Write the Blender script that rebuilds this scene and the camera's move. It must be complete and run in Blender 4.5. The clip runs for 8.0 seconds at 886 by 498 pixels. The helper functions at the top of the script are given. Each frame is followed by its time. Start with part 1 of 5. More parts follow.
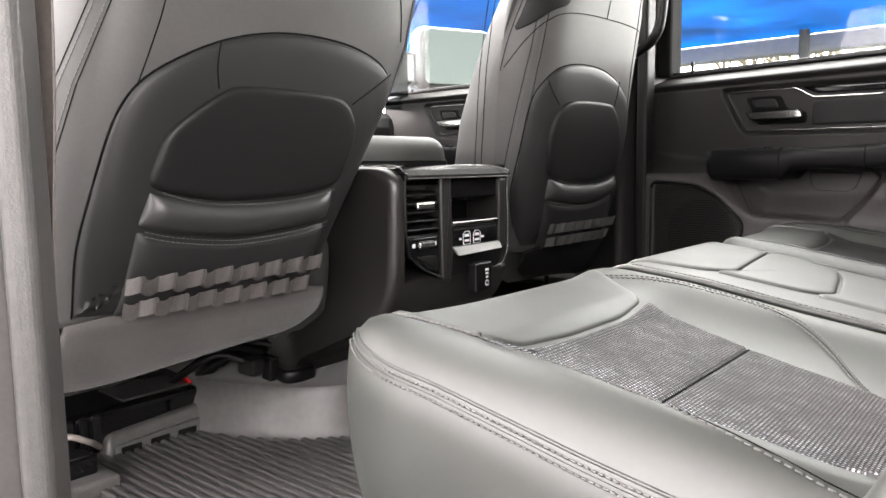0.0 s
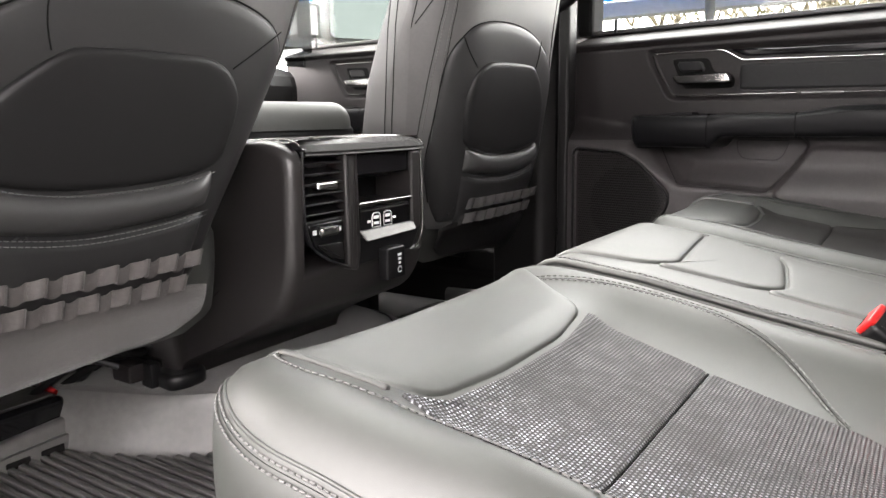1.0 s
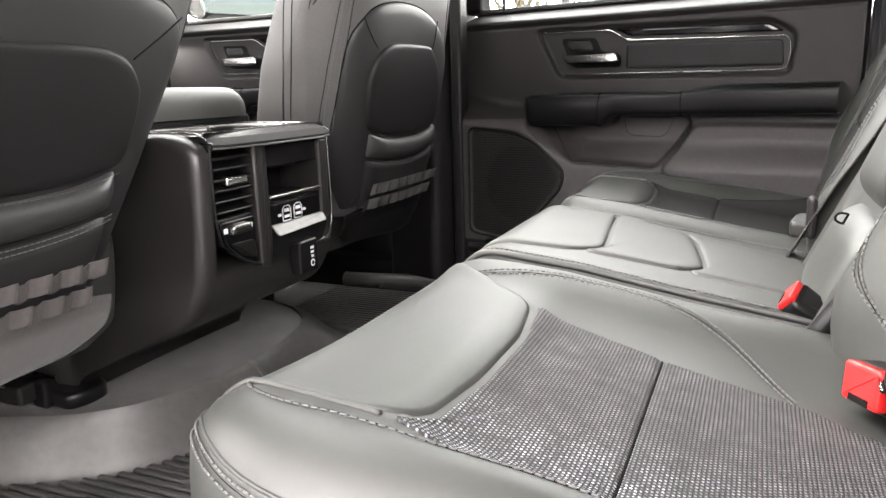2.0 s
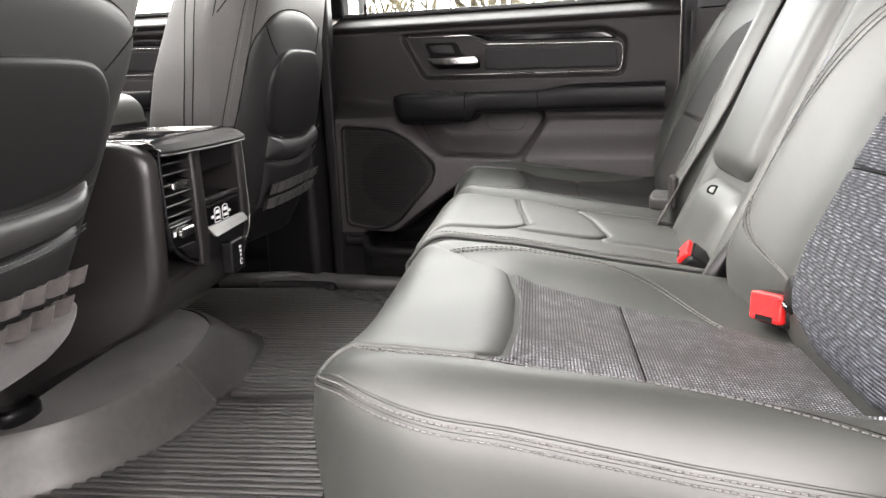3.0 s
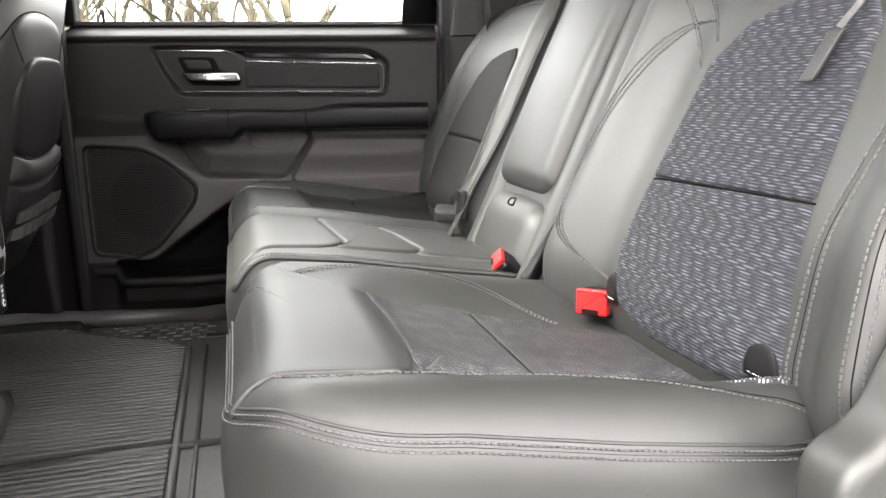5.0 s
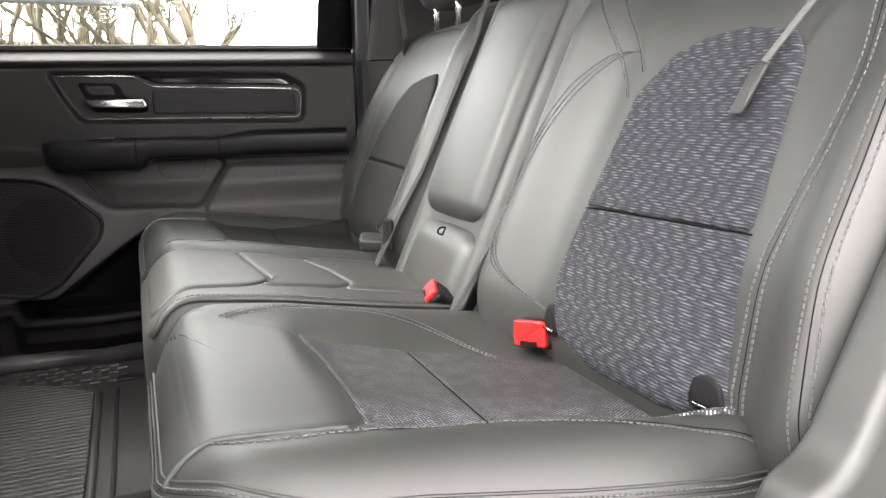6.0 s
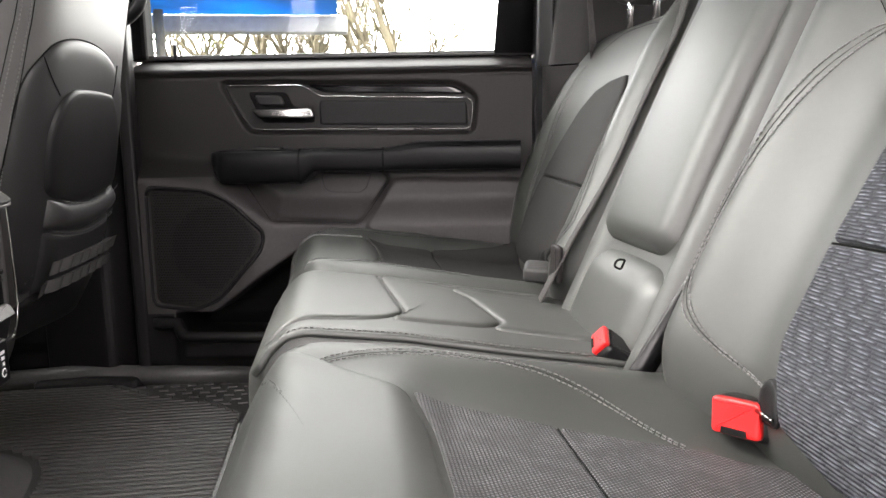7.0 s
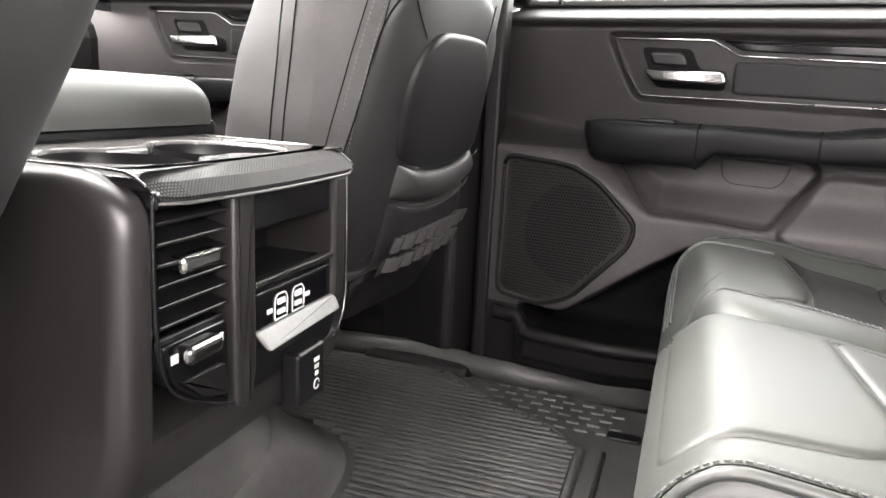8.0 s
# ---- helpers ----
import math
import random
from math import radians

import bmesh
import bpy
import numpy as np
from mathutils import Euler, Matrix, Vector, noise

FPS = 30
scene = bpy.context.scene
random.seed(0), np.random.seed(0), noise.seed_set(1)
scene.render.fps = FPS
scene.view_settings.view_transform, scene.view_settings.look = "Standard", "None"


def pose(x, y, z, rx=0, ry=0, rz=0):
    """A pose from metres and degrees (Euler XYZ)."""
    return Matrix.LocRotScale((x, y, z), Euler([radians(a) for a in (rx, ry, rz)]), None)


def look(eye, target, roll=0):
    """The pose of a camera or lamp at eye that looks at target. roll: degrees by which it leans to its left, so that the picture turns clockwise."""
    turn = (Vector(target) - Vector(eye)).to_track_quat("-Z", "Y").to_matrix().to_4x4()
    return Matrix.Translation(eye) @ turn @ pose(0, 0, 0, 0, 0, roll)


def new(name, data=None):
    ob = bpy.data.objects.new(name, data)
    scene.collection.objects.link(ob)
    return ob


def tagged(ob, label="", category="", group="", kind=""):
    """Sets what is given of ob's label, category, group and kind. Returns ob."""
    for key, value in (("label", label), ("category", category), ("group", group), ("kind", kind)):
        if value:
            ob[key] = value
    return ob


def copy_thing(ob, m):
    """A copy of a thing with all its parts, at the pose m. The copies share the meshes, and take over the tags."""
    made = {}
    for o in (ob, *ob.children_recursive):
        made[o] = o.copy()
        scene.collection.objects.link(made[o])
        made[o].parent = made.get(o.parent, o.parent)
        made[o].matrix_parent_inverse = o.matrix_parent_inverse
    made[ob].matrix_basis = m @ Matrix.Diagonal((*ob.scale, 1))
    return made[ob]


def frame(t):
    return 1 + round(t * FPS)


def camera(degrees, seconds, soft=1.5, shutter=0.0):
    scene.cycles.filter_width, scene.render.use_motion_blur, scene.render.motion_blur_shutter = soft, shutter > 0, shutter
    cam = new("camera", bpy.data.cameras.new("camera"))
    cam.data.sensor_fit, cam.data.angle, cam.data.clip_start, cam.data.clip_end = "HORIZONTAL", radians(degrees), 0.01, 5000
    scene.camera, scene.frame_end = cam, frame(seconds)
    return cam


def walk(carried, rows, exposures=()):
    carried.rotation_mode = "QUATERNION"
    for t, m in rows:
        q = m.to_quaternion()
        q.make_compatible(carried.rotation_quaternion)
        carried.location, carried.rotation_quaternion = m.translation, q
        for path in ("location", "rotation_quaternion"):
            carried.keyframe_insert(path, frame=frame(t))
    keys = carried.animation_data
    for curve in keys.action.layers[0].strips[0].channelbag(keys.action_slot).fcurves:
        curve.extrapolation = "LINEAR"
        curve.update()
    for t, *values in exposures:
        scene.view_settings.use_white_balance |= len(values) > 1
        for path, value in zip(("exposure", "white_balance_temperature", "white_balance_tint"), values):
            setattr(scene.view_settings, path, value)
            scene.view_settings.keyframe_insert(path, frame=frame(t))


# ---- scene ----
cam = camera(62.3, 8.0)
PATH = [
    (0, (0.015, 0.049, 0.503), (-1.27, 1.565, 0.281), -0.9),
    (0.5, (-0.038, 0.128, 0.526), (-1.202, 1.731, 0.252), -0.6),
    (1, (-0.073, 0.176, 0.532), (-1.165, 1.815, 0.184), -0.9),
    (1.5, (-0.103, 0.201, 0.541), (-1.083, 1.898, 0.144), -1.2),
    (1.7, (-0.113, 0.197, 0.546), (-1.025, 1.928, 0.131), -1.3),
    (2.8, (-0.286, 0.008, 0.579), (-0.629, 1.926, 0.131), -2.5),
    (3, (-0.305, -0.008, 0.576), (-0.562, 1.921, 0.117), -2.3),
    (3.5, (-0.342, -0.01, 0.571), (-0.413, 1.932, 0.099), -1.7),
    (4, (-0.384, -0.011, 0.569), (-0.289, 1.932, 0.102), -1.2),
    (4.5, (-0.43, -0.012, 0.57), (-0.107, 1.91, 0.12), -0.6),
    (5, (-0.466, -0.001, 0.578), (0.058, 1.881, 0.15), -0.7),
    (5.2, (-0.467, 0.008, 0.582), (0.12, 1.873, 0.159), -1.1),
    (6.3, (-0.483, 0.058, 0.595), (0.281, 1.868, 0.224), -1.1),
    (6.5, (-0.464, 0.084, 0.582), (0.196, 1.94, 0.236), -1.0),
    (6.8, (-0.428, 0.15, 0.567), (0.008, 2.076, 0.251), -0.6),
    (7, (-0.385, 0.222, 0.565), (-0.125, 2.18, 0.251), -0.9),
    (7.3, (-0.377, 0.318, 0.558), (-0.377, 2.29, 0.227), 0.0),
    (7.5, (-0.387, 0.373, 0.533), (-0.572, 2.337, 0.203), 0.4),
    (7.6, (-0.417, 0.414, 0.533), (-0.676, 2.365, 0.179), 1.1),
    (7.8, (-0.453, 0.478, 0.54), (-0.908, 2.386, 0.153), 1.9),
    (8, (-0.483, 0.544, 0.57), (-1.096, 2.4, 0.144), 3.0),
]
walk(cam, [(t, look(eye, target, roll)) for t, eye, target, roll in PATH],
     [(0, 1.2), (1.5, 1.45), (3, 1.35), (5, 1.26), (6.3, 1.05), (6.7, 1.05), (7.5, 1.62), (8, 2.06)])

# ---- light ----
world = bpy.data.worlds.new("overcast_sky")
scene.world = world
world.use_nodes = True
wn, wl = world.node_tree.nodes, world.node_tree.links
sky = wn.new("ShaderNodeTexSky")
sky.sky_type, sky.sun_disc = "NISHITA", False
sky.sun_elevation, sky.sun_rotation = radians(49), radians(275)
grey = wn.new("ShaderNodeHueSaturation")
grey.inputs["Saturation"].default_value = 0.06
wl.new(sky.outputs[0], grey.inputs["Color"])
warm = wn.new("ShaderNodeMix")
warm.data_type, warm.blend_type = "RGBA", "MULTIPLY"
warm.inputs[0].default_value, warm.inputs[7].default_value = 1.0, (1.09, 1.0, 0.965, 1)
wl.new(grey.outputs[0], warm.inputs[6]), wl.new(warm.outputs[2], wn["Background"].inputs["Color"])
wn["Background"].inputs["Strength"].default_value = 1.7
sun = new("sun", bpy.data.lights.new("sun", "SUN"))
sun.data.energy, sun.data.angle, sun.data.color = 4.2, radians(45), (1.0, 0.96, 0.9)
sun.matrix_world = look((-6.0, 0.6, 7.0), (0, 0.6, 0))


# ---- materials ----
def material(name, color, rough=0.5, metal=0.0, var=0.25, var_scale=30.0, bump=0.0, bump_scale=600.0, tex="noise", coat=0.0, sheen=0.0, spec=0.5, var2=0.12):
    m = bpy.data.materials.new(name)
    m.use_nodes = True
    n, l = m.node_tree.nodes, m.node_tree.links
    b = n["Principled BSDF"]
    b.inputs["Roughness"].default_value, b.inputs["Metallic"].default_value = rough, metal
    b.inputs["Coat Weight"].default_value, b.inputs["Sheen Weight"].default_value = coat, sheen
    b.inputs["Coat Roughness"].default_value = 0.08
    b.inputs["Specular IOR Level"].default_value = spec
    co = n.new("ShaderNodeTexCoord")
    big, fine = n.new("ShaderNodeTexNoise"), n.new("ShaderNodeTexNoise")
    big.inputs["Scale"].default_value, fine.inputs["Scale"].default_value = var_scale * 0.25, var_scale * 6
    big.inputs["Detail"].default_value = fine.inputs["Detail"].default_value = 3
    l.new(co.outputs["Object"], big.inputs["Vector"]), l.new(co.outputs["Object"], fine.inputs["Vector"])
    last = None
    for tx, amount in ((big, var), (fine, var2)):
        ramp = n.new("ShaderNodeMapRange")
        ramp.inputs["From Min"].default_value, ramp.inputs["From Max"].default_value = 0.3, 0.7
        ramp.inputs["To Min"].default_value, ramp.inputs["To Max"].default_value = 1 - amount, 1 + amount
        l.new(tx.outputs["Fac"], ramp.inputs["Value"])
        if last is None:
            last = ramp.outputs[0]
        else:
            mul = n.new("ShaderNodeMath")
            mul.operation = "MULTIPLY"
            l.new(last, mul.inputs[0]), l.new(ramp.outputs[0], mul.inputs[1])
            last = mul.outputs[0]
    sc = n.new("ShaderNodeVectorMath")
    sc.operation = "SCALE"
    sc.inputs[0].default_value = color
    l.new(last, sc.inputs["Scale"])
    l.new(sc.outputs[0], b.inputs["Base Color"])
    rr = n.new("ShaderNodeMapRange")
    rr.inputs["To Min"].default_value, rr.inputs["To Max"].default_value = max(0.02, rough - 0.07), min(1, rough + 0.07)
    l.new(big.outputs["Fac"], rr.inputs["Value"]), l.new(rr.outputs[0], b.inputs["Roughness"])
    if bump:
        if tex == "voronoi":
            t = n.new("ShaderNodeTexVoronoi")
            out = t.outputs["Distance"]
        else:
            t = n.new("ShaderNodeTexNoise")
            t.inputs["Detail"].default_value = 2
            out = t.outputs["Fac"]
        t.inputs["Scale"].default_value = bump_scale
        l.new(co.outputs["Object"], t.inputs["Vector"])
        bn = n.new("ShaderNodeBump")
        bn.inputs["Strength"].default_value, bn.inputs["Distance"].default_value = bump, 0.001
        l.new(out, bn.inputs["Height"]), l.new(bn.outputs[0], b.inputs["Normal"])
    return m


def maths(n, l, op, a, b=None):
    m = n.new("ShaderNodeMath")
    m.operation = op
    for k, v in enumerate((a, b)):
        if v is None:
            continue
        if isinstance(v, (int, float)):
            m.inputs[k].default_value = v
        else:
            l.new(v, m.inputs[k])
    return m.outputs[0]


def weave(name, dark, light, across, along, pitch_a, pitch_b, gloss=0.35, density=0.5, relief=0.9, runs=False, border=None, spec=0.5):
    """Cloth of bright dashed threads in rows over a dark ground; across and along: 0 x, 1 y, 2 z. border: a glint
    painted into the threads towards one edge.
    """
    m = bpy.data.materials.new(name)
    m.use_nodes = True
    n, l = m.node_tree.nodes, m.node_tree.links
    b = n["Principled BSDF"]
    b.inputs["Specular IOR Level"].default_value = spec
    co = n.new("ShaderNodeTexCoord")
    sep = n.new("ShaderNodeSeparateXYZ")
    l.new(co.outputs["Object"], sep.inputs[0])
    u, v = sep.outputs[along], sep.outputs[across]
    row = maths(n, l, "DIVIDE", v, pitch_a)
    rid = maths(n, l, "FLOOR", row)
    rf = maths(n, l, "SUBTRACT", row, rid)
    shift = maths(n, l, "MULTIPLY", maths(n, l, "SINE", maths(n, l, "MULTIPLY", rid, 12.9898)), 7.3) if runs else maths(n, l, "MULTIPLY", rid, 0.5)
    col = maths(n, l, "ADD", maths(n, l, "DIVIDE", u, pitch_b), shift)
    cf = maths(n, l, "FRACT", col)
    hump_r = maths(n, l, "SINE", maths(n, l, "MULTIPLY", rf, math.pi))
    hump_c = maths(n, l, "SINE", maths(n, l, "MULTIPLY", cf, math.pi))
    hgt = maths(n, l, "MULTIPLY", hump_r, maths(n, l, "POWER", hump_c, 0.3 if runs else 1.3))
    no = n.new("ShaderNodeTexNoise")
    no.inputs["Scale"].default_value, no.inputs["Detail"].default_value = 55, 3
    if runs:
        mixed = n.new("ShaderNodeCombineXYZ")
        l.new(maths(n, l, "MULTIPLY", u, 1.0), mixed.inputs[0]), l.new(maths(n, l, "MULTIPLY", rid, 7.31), mixed.inputs[1])
        l.new(mixed.outputs[0], no.inputs["Vector"])
    else:
        l.new(co.outputs["Object"], no.inputs["Vector"])
    thr = n.new("ShaderNodeMapRange")
    thr.inputs["From Min"].default_value, thr.inputs["From Max"].default_value = (0.70, 0.92) if runs else (0.40, 0.80)
    l.new(hgt, thr.inputs["Value"])
    nr = n.new("ShaderNodeMapRange")
    nr.inputs["From Min"].default_value, nr.inputs["From Max"].default_value = (0.46, 0.58) if runs else (0.38, 0.66)
    nr.inputs["To Min"].default_value = 1 - density
    l.new(no.outputs["Fac"], nr.inputs["Value"])
    fac = maths(n, l, "MULTIPLY", thr.outputs[0], nr.outputs[0])
    mix = n.new("ShaderNodeMix")
    mix.data_type = "RGBA"
    mix.inputs[6].default_value, mix.inputs[7].default_value = (*dark, 1), (*light, 1)
    # thread colour brightens towards one edge, as a painted glint
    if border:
        axis, at, full, painted_glint = border
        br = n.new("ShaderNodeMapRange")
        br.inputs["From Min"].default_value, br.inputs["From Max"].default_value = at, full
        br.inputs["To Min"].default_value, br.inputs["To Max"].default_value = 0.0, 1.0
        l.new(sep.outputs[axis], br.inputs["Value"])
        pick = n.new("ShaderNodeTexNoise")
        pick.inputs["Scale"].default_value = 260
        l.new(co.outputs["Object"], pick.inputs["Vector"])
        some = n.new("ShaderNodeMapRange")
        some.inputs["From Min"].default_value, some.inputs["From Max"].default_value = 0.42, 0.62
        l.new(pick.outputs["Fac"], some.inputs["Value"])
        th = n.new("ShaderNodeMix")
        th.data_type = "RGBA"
        th.inputs[6].default_value, th.inputs[7].default_value = (*light, 1), (*painted_glint, 1)
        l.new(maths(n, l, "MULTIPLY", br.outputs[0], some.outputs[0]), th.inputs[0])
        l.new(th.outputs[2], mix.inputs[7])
    l.new(fac, mix.inputs[0]), l.new(mix.outputs[2], b.inputs["Base Color"])
    ro = n.new("ShaderNodeMapRange")
    ro.inputs["To Min"].default_value, ro.inputs["To Max"].default_value = 0.75, gloss
    l.new(fac, ro.inputs["Value"]), l.new(ro.outputs[0], b.inputs["Roughness"])
    bn = n.new("ShaderNodeBump")
    bn.inputs["Strength"].default_value, bn.inputs["Distance"].default_value = relief, 0.0015
    l.new(hgt, bn.inputs["Height"]), l.new(bn.outputs[0], b.inputs["Normal"])
    return m


LEATHER = material("black_leather", (0.0265, 0.0284, 0.0256), 0.50, var=0.15, bump=0.07, bump_scale=1700, tex="voronoi", spec=0.75, var2=0.05)
LEATHER_SOFT = material("matt_black_leather", (0.055, 0.0542, 0.0535), 0.44, var=0.15, bump=0.06, bump_scale=1700, tex="voronoi", spec=0.6, var2=0.05)
SUEDE = material("black_brushed_vinyl", (0.008, 0.008, 0.0085), 0.55, var=0.2, bump=0.2, bump_scale=1600, spec=0.2)
# near-black for joints and slots; also paints the shade in the door pocket
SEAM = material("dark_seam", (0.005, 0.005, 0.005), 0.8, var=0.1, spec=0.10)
THREAD = material("grey_thread", (0.10, 0.10, 0.098), 0.55, var=0.2, bump=0.4, bump_scale=2500)
PLASTIC = material("grained_dark_plastic", (0.0048, 0.0045, 0.0046), 0.44, var=0.12, bump=0.2, bump_scale=1500, tex="voronoi", spec=0.24)
PLASTIC_GREY = material("grained_charcoal_plastic", (0.0112, 0.0096, 0.0098), 0.52, var=0.12, bump=0.2, bump_scale=1500, tex="voronoi", spec=0.27)
PLASTIC_BLACK = material("satin_black_plastic", (0.0045, 0.0045, 0.005), 0.36, var=0.15, bump=0.1, spec=0.32)
GLOSS = material("piano_black", (0.004, 0.004, 0.0045), 0.12, var=0.1, coat=0.1, spec=0.35)
DARK_CHROME = material("smoked_chrome", (0.30, 0.295, 0.29), 0.16, 1.0, var=0.08, var2=0.04)
CHROME = material("chrome", (0.75, 0.74, 0.73), 0.14, 1.0, var=0.06, var2=0.03)
SATIN = material("satin_silver_trim", (0.26, 0.255, 0.25), 0.26, 1.0, var=0.06, var2=0.03)
RUBBER = material("black_rubber", (0.056, 0.0545, 0.053), 0.40, var=0.25, bump=0.3, bump_scale=500)
MAT_SMOOTH = material("smooth_grey_rubber", (0.076, 0.0735, 0.0715), 0.42, var=0.12, var_scale=12, bump=0.06, bump_scale=700, spec=0.6)
# same woven mesh as the near seat, painted dark where no light glints
MESH_NO_GLINT = material("woven_mesh_no_glint", (0.017, 0.0165, 0.016), 0.75, var=0.15, bump=0.5, bump_scale=900, spec=0.25)
CONSOLE = material("brown_black_console_plastic", (0.0125, 0.0112, 0.0110), 0.36, var=0.15, bump=0.06, bump_scale=1500, tex="voronoi", spec=0.6)
CARPET = material("dark_grey_carpet", (0.05, 0.0475, 0.045), 0.95, var=0.35, var_scale=60, bump=1.0, bump_scale=700, sheen=0.25)
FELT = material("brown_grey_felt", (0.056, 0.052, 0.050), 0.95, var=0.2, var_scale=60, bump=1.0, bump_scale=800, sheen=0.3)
# the grey webbing again, darkened for the shade on the far seat
WEBBING_SHADED = material("shaded_elastic_webbing", (0.030, 0.0285, 0.028), 0.6, var=0.12, bump=0.5, bump_scale=1800)
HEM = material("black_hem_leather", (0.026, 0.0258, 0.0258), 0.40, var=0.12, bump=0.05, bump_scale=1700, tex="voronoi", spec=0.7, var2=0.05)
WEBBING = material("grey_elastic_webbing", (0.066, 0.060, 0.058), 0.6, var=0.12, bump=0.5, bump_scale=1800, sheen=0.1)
BELT_PLAIN = material("brown_grey_webbing", (0.15, 0.132, 0.12), 0.6, var=0.1, bump=0.3, bump_scale=1500)
SEAT_BACK = material("charcoal_seat_back_vinyl", (0.0125, 0.0124, 0.0126), 0.46, var=0.15, bump=0.06, bump_scale=1600, spec=0.40, var2=0.05)
SEAT_PAD = material("dark_seat_back_pad", (0.0055, 0.0055, 0.0057), 0.48, var=0.15, bump=0.1, bump_scale=1600, spec=0.28, var2=0.05)
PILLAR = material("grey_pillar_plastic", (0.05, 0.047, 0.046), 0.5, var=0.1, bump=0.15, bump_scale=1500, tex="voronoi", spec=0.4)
BELT = weave("seat_belt_webbing", (0.03, 0.028, 0.027), (0.075, 0.07, 0.068), 1, 2, 0.0020, 0.004, gloss=0.55, density=0.3)
# border: the glint along the near edge is put into the thread colour
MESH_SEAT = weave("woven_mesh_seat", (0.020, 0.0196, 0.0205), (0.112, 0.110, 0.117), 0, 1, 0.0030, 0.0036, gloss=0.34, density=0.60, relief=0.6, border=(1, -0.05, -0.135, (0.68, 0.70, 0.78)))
MESH_BACK = weave("woven_mesh_back", (0.021, 0.0228, 0.029), (0.118, 0.126, 0.150), 2, 1, 0.0031, 0.021, gloss=0.36, density=0.75, relief=0.8, runs=True)
CORD = material("grey_cord", (0.11, 0.108, 0.106), 0.6, var=0.1, bump=0.4, bump_scale=1500)
CARBON = weave("carbon_look_trim", (0.007, 0.007, 0.007), (0.055, 0.055, 0.055), 1, 0, 0.0020, 0.0024, gloss=0.12, density=0.1, relief=0.05, spec=0.22)
RED = material("red_plastic", (0.58, 0.014, 0.015), 0.35, var=0.06, var2=0.04)
WHITE_INK = material("white_print", (0.75, 0.75, 0.75), 0.5, var=0.04)
PLASTIC_LOWER = material("grey_lower_door_plastic", (0.035, 0.0315, 0.0318), 0.48, var=0.12, bump=0.2, bump_scale=1500, tex="voronoi", spec=0.36)
LINER = material("black_headliner", (0.05, 0.05, 0.05), 0.95, var=0.06, bump=0.5, bump_scale=900)
PAINT = material("dark_body_paint", (0.03, 0.03, 0.032), 0.25, var=0.05, coat=0.6)


def glass(name, color=(0.92, 0.95, 0.94)):
    m = bpy.data.materials.new(name)
    m.use_nodes = True
    n, l = m.node_tree.nodes, m.node_tree.links
    n.remove(n["Principled BSDF"])
    tr, gl, mx = n.new("ShaderNodeBsdfTransparent"), n.new("ShaderNodeBsdfGlossy"), n.new("ShaderNodeMixShader")
    tr.inputs["Color"].default_value, gl.inputs["Roughness"].default_value = (*color, 1), 0.0
    mx.inputs[0].default_value = 0.010
    l.new(tr.outputs[0], mx.inputs[1]), l.new(gl.outputs[0], mx.inputs[2])
    l.new(mx.outputs[0], n["Material Output"].inputs[0])
    return m


GLASS = glass("window_glass")
TINTED = glass("tinted_glass", (0.25, 0.26, 0.26))


# ---- mesh tools ----
def mesh_object(name, verts, faces, mat, smooth=True, parent=None, label=""):
    me = bpy.data.meshes.new(name)
    me.from_pydata([tuple(v) for v in verts], [], faces)
    me.materials.append(mat)
    if smooth:
        me.polygons.foreach_set("use_smooth", [True] * len(me.polygons))
    me.update()
    ob = new(name, me)
    if parent is not None:
        ob.parent = parent
    if label:
        ob["label"] = label
    return ob


def part(name, bm, mat, parent=None, label="", smooth=False):
    bmesh.ops.recalc_face_normals(bm, faces=bm.faces)
    me = bpy.data.meshes.new(name)
    bm.to_mesh(me)
    bm.free()
    me.materials.append(mat)
    if smooth:
        me.polygons.foreach_set("use_smooth", [True] * len(me.polygons))
    ob = new(name, me)
    if parent is not None:
        ob.parent = parent
    if label:
        ob["label"] = label
    return ob


def thing(name, at, label, category, group="", kind=""):
    e = new(name)
    e.matrix_world = at if isinstance(at, Matrix) else Matrix.Translation(at)
    e.empty_display_size = 0.05
    return tagged(e, label, category, group, kind)


def box(bm, x0, x1, y0, y1, z0, z1, bevel=0.0, seg=2, m=None):
    r = bmesh.ops.create_cube(bm, size=1.0)
    vs = r["verts"]
    for v in vs:
        v.co = Vector(((x0 + x1) / 2 + v.co.x * (x1 - x0), (y0 + y1) / 2 + v.co.y * (y1 - y0), (z0 + z1) / 2 + v.co.z * (z1 - z0)))
        if m is not None:
            v.co = m @ v.co
    if bevel:
        es = list({e for v in vs for e in v.link_edges})
        bmesh.ops.bevel(bm, geom=es, offset=bevel, segments=seg, affect="EDGES", profile=0.5)
    return bm


def boxed(name, dims, mat, parent=None, label="", bevel=0.004, seg=2, m=None):
    return part(name, box(bmesh.new(), *dims, bevel, seg, m), mat, parent, label, smooth=False)


def smoothed(pts, closed=False, n=8):
    """Catmull-Rom through the points."""
    p = [Vector(q) for q in pts]
    out, k = [], len(p)
    for i in range(k if closed else k - 1):
        if closed:
            a, b, c, d = p[i - 1], p[i], p[(i + 1) % k], p[(i + 2) % k]
        else:
            a, b, c, d = p[max(i - 1, 0)], p[i], p[i + 1], p[min(i + 2, k - 1)]
        for j in range(n):
            t = j / n
            out.append(0.5 * ((2 * b) + (c - a) * t + (2 * a - 5 * b + 4 * c - d) * t * t + (3 * b - a - 3 * c + d) * t ** 3))
    if not closed:
        out.append(p[-1])
    return out


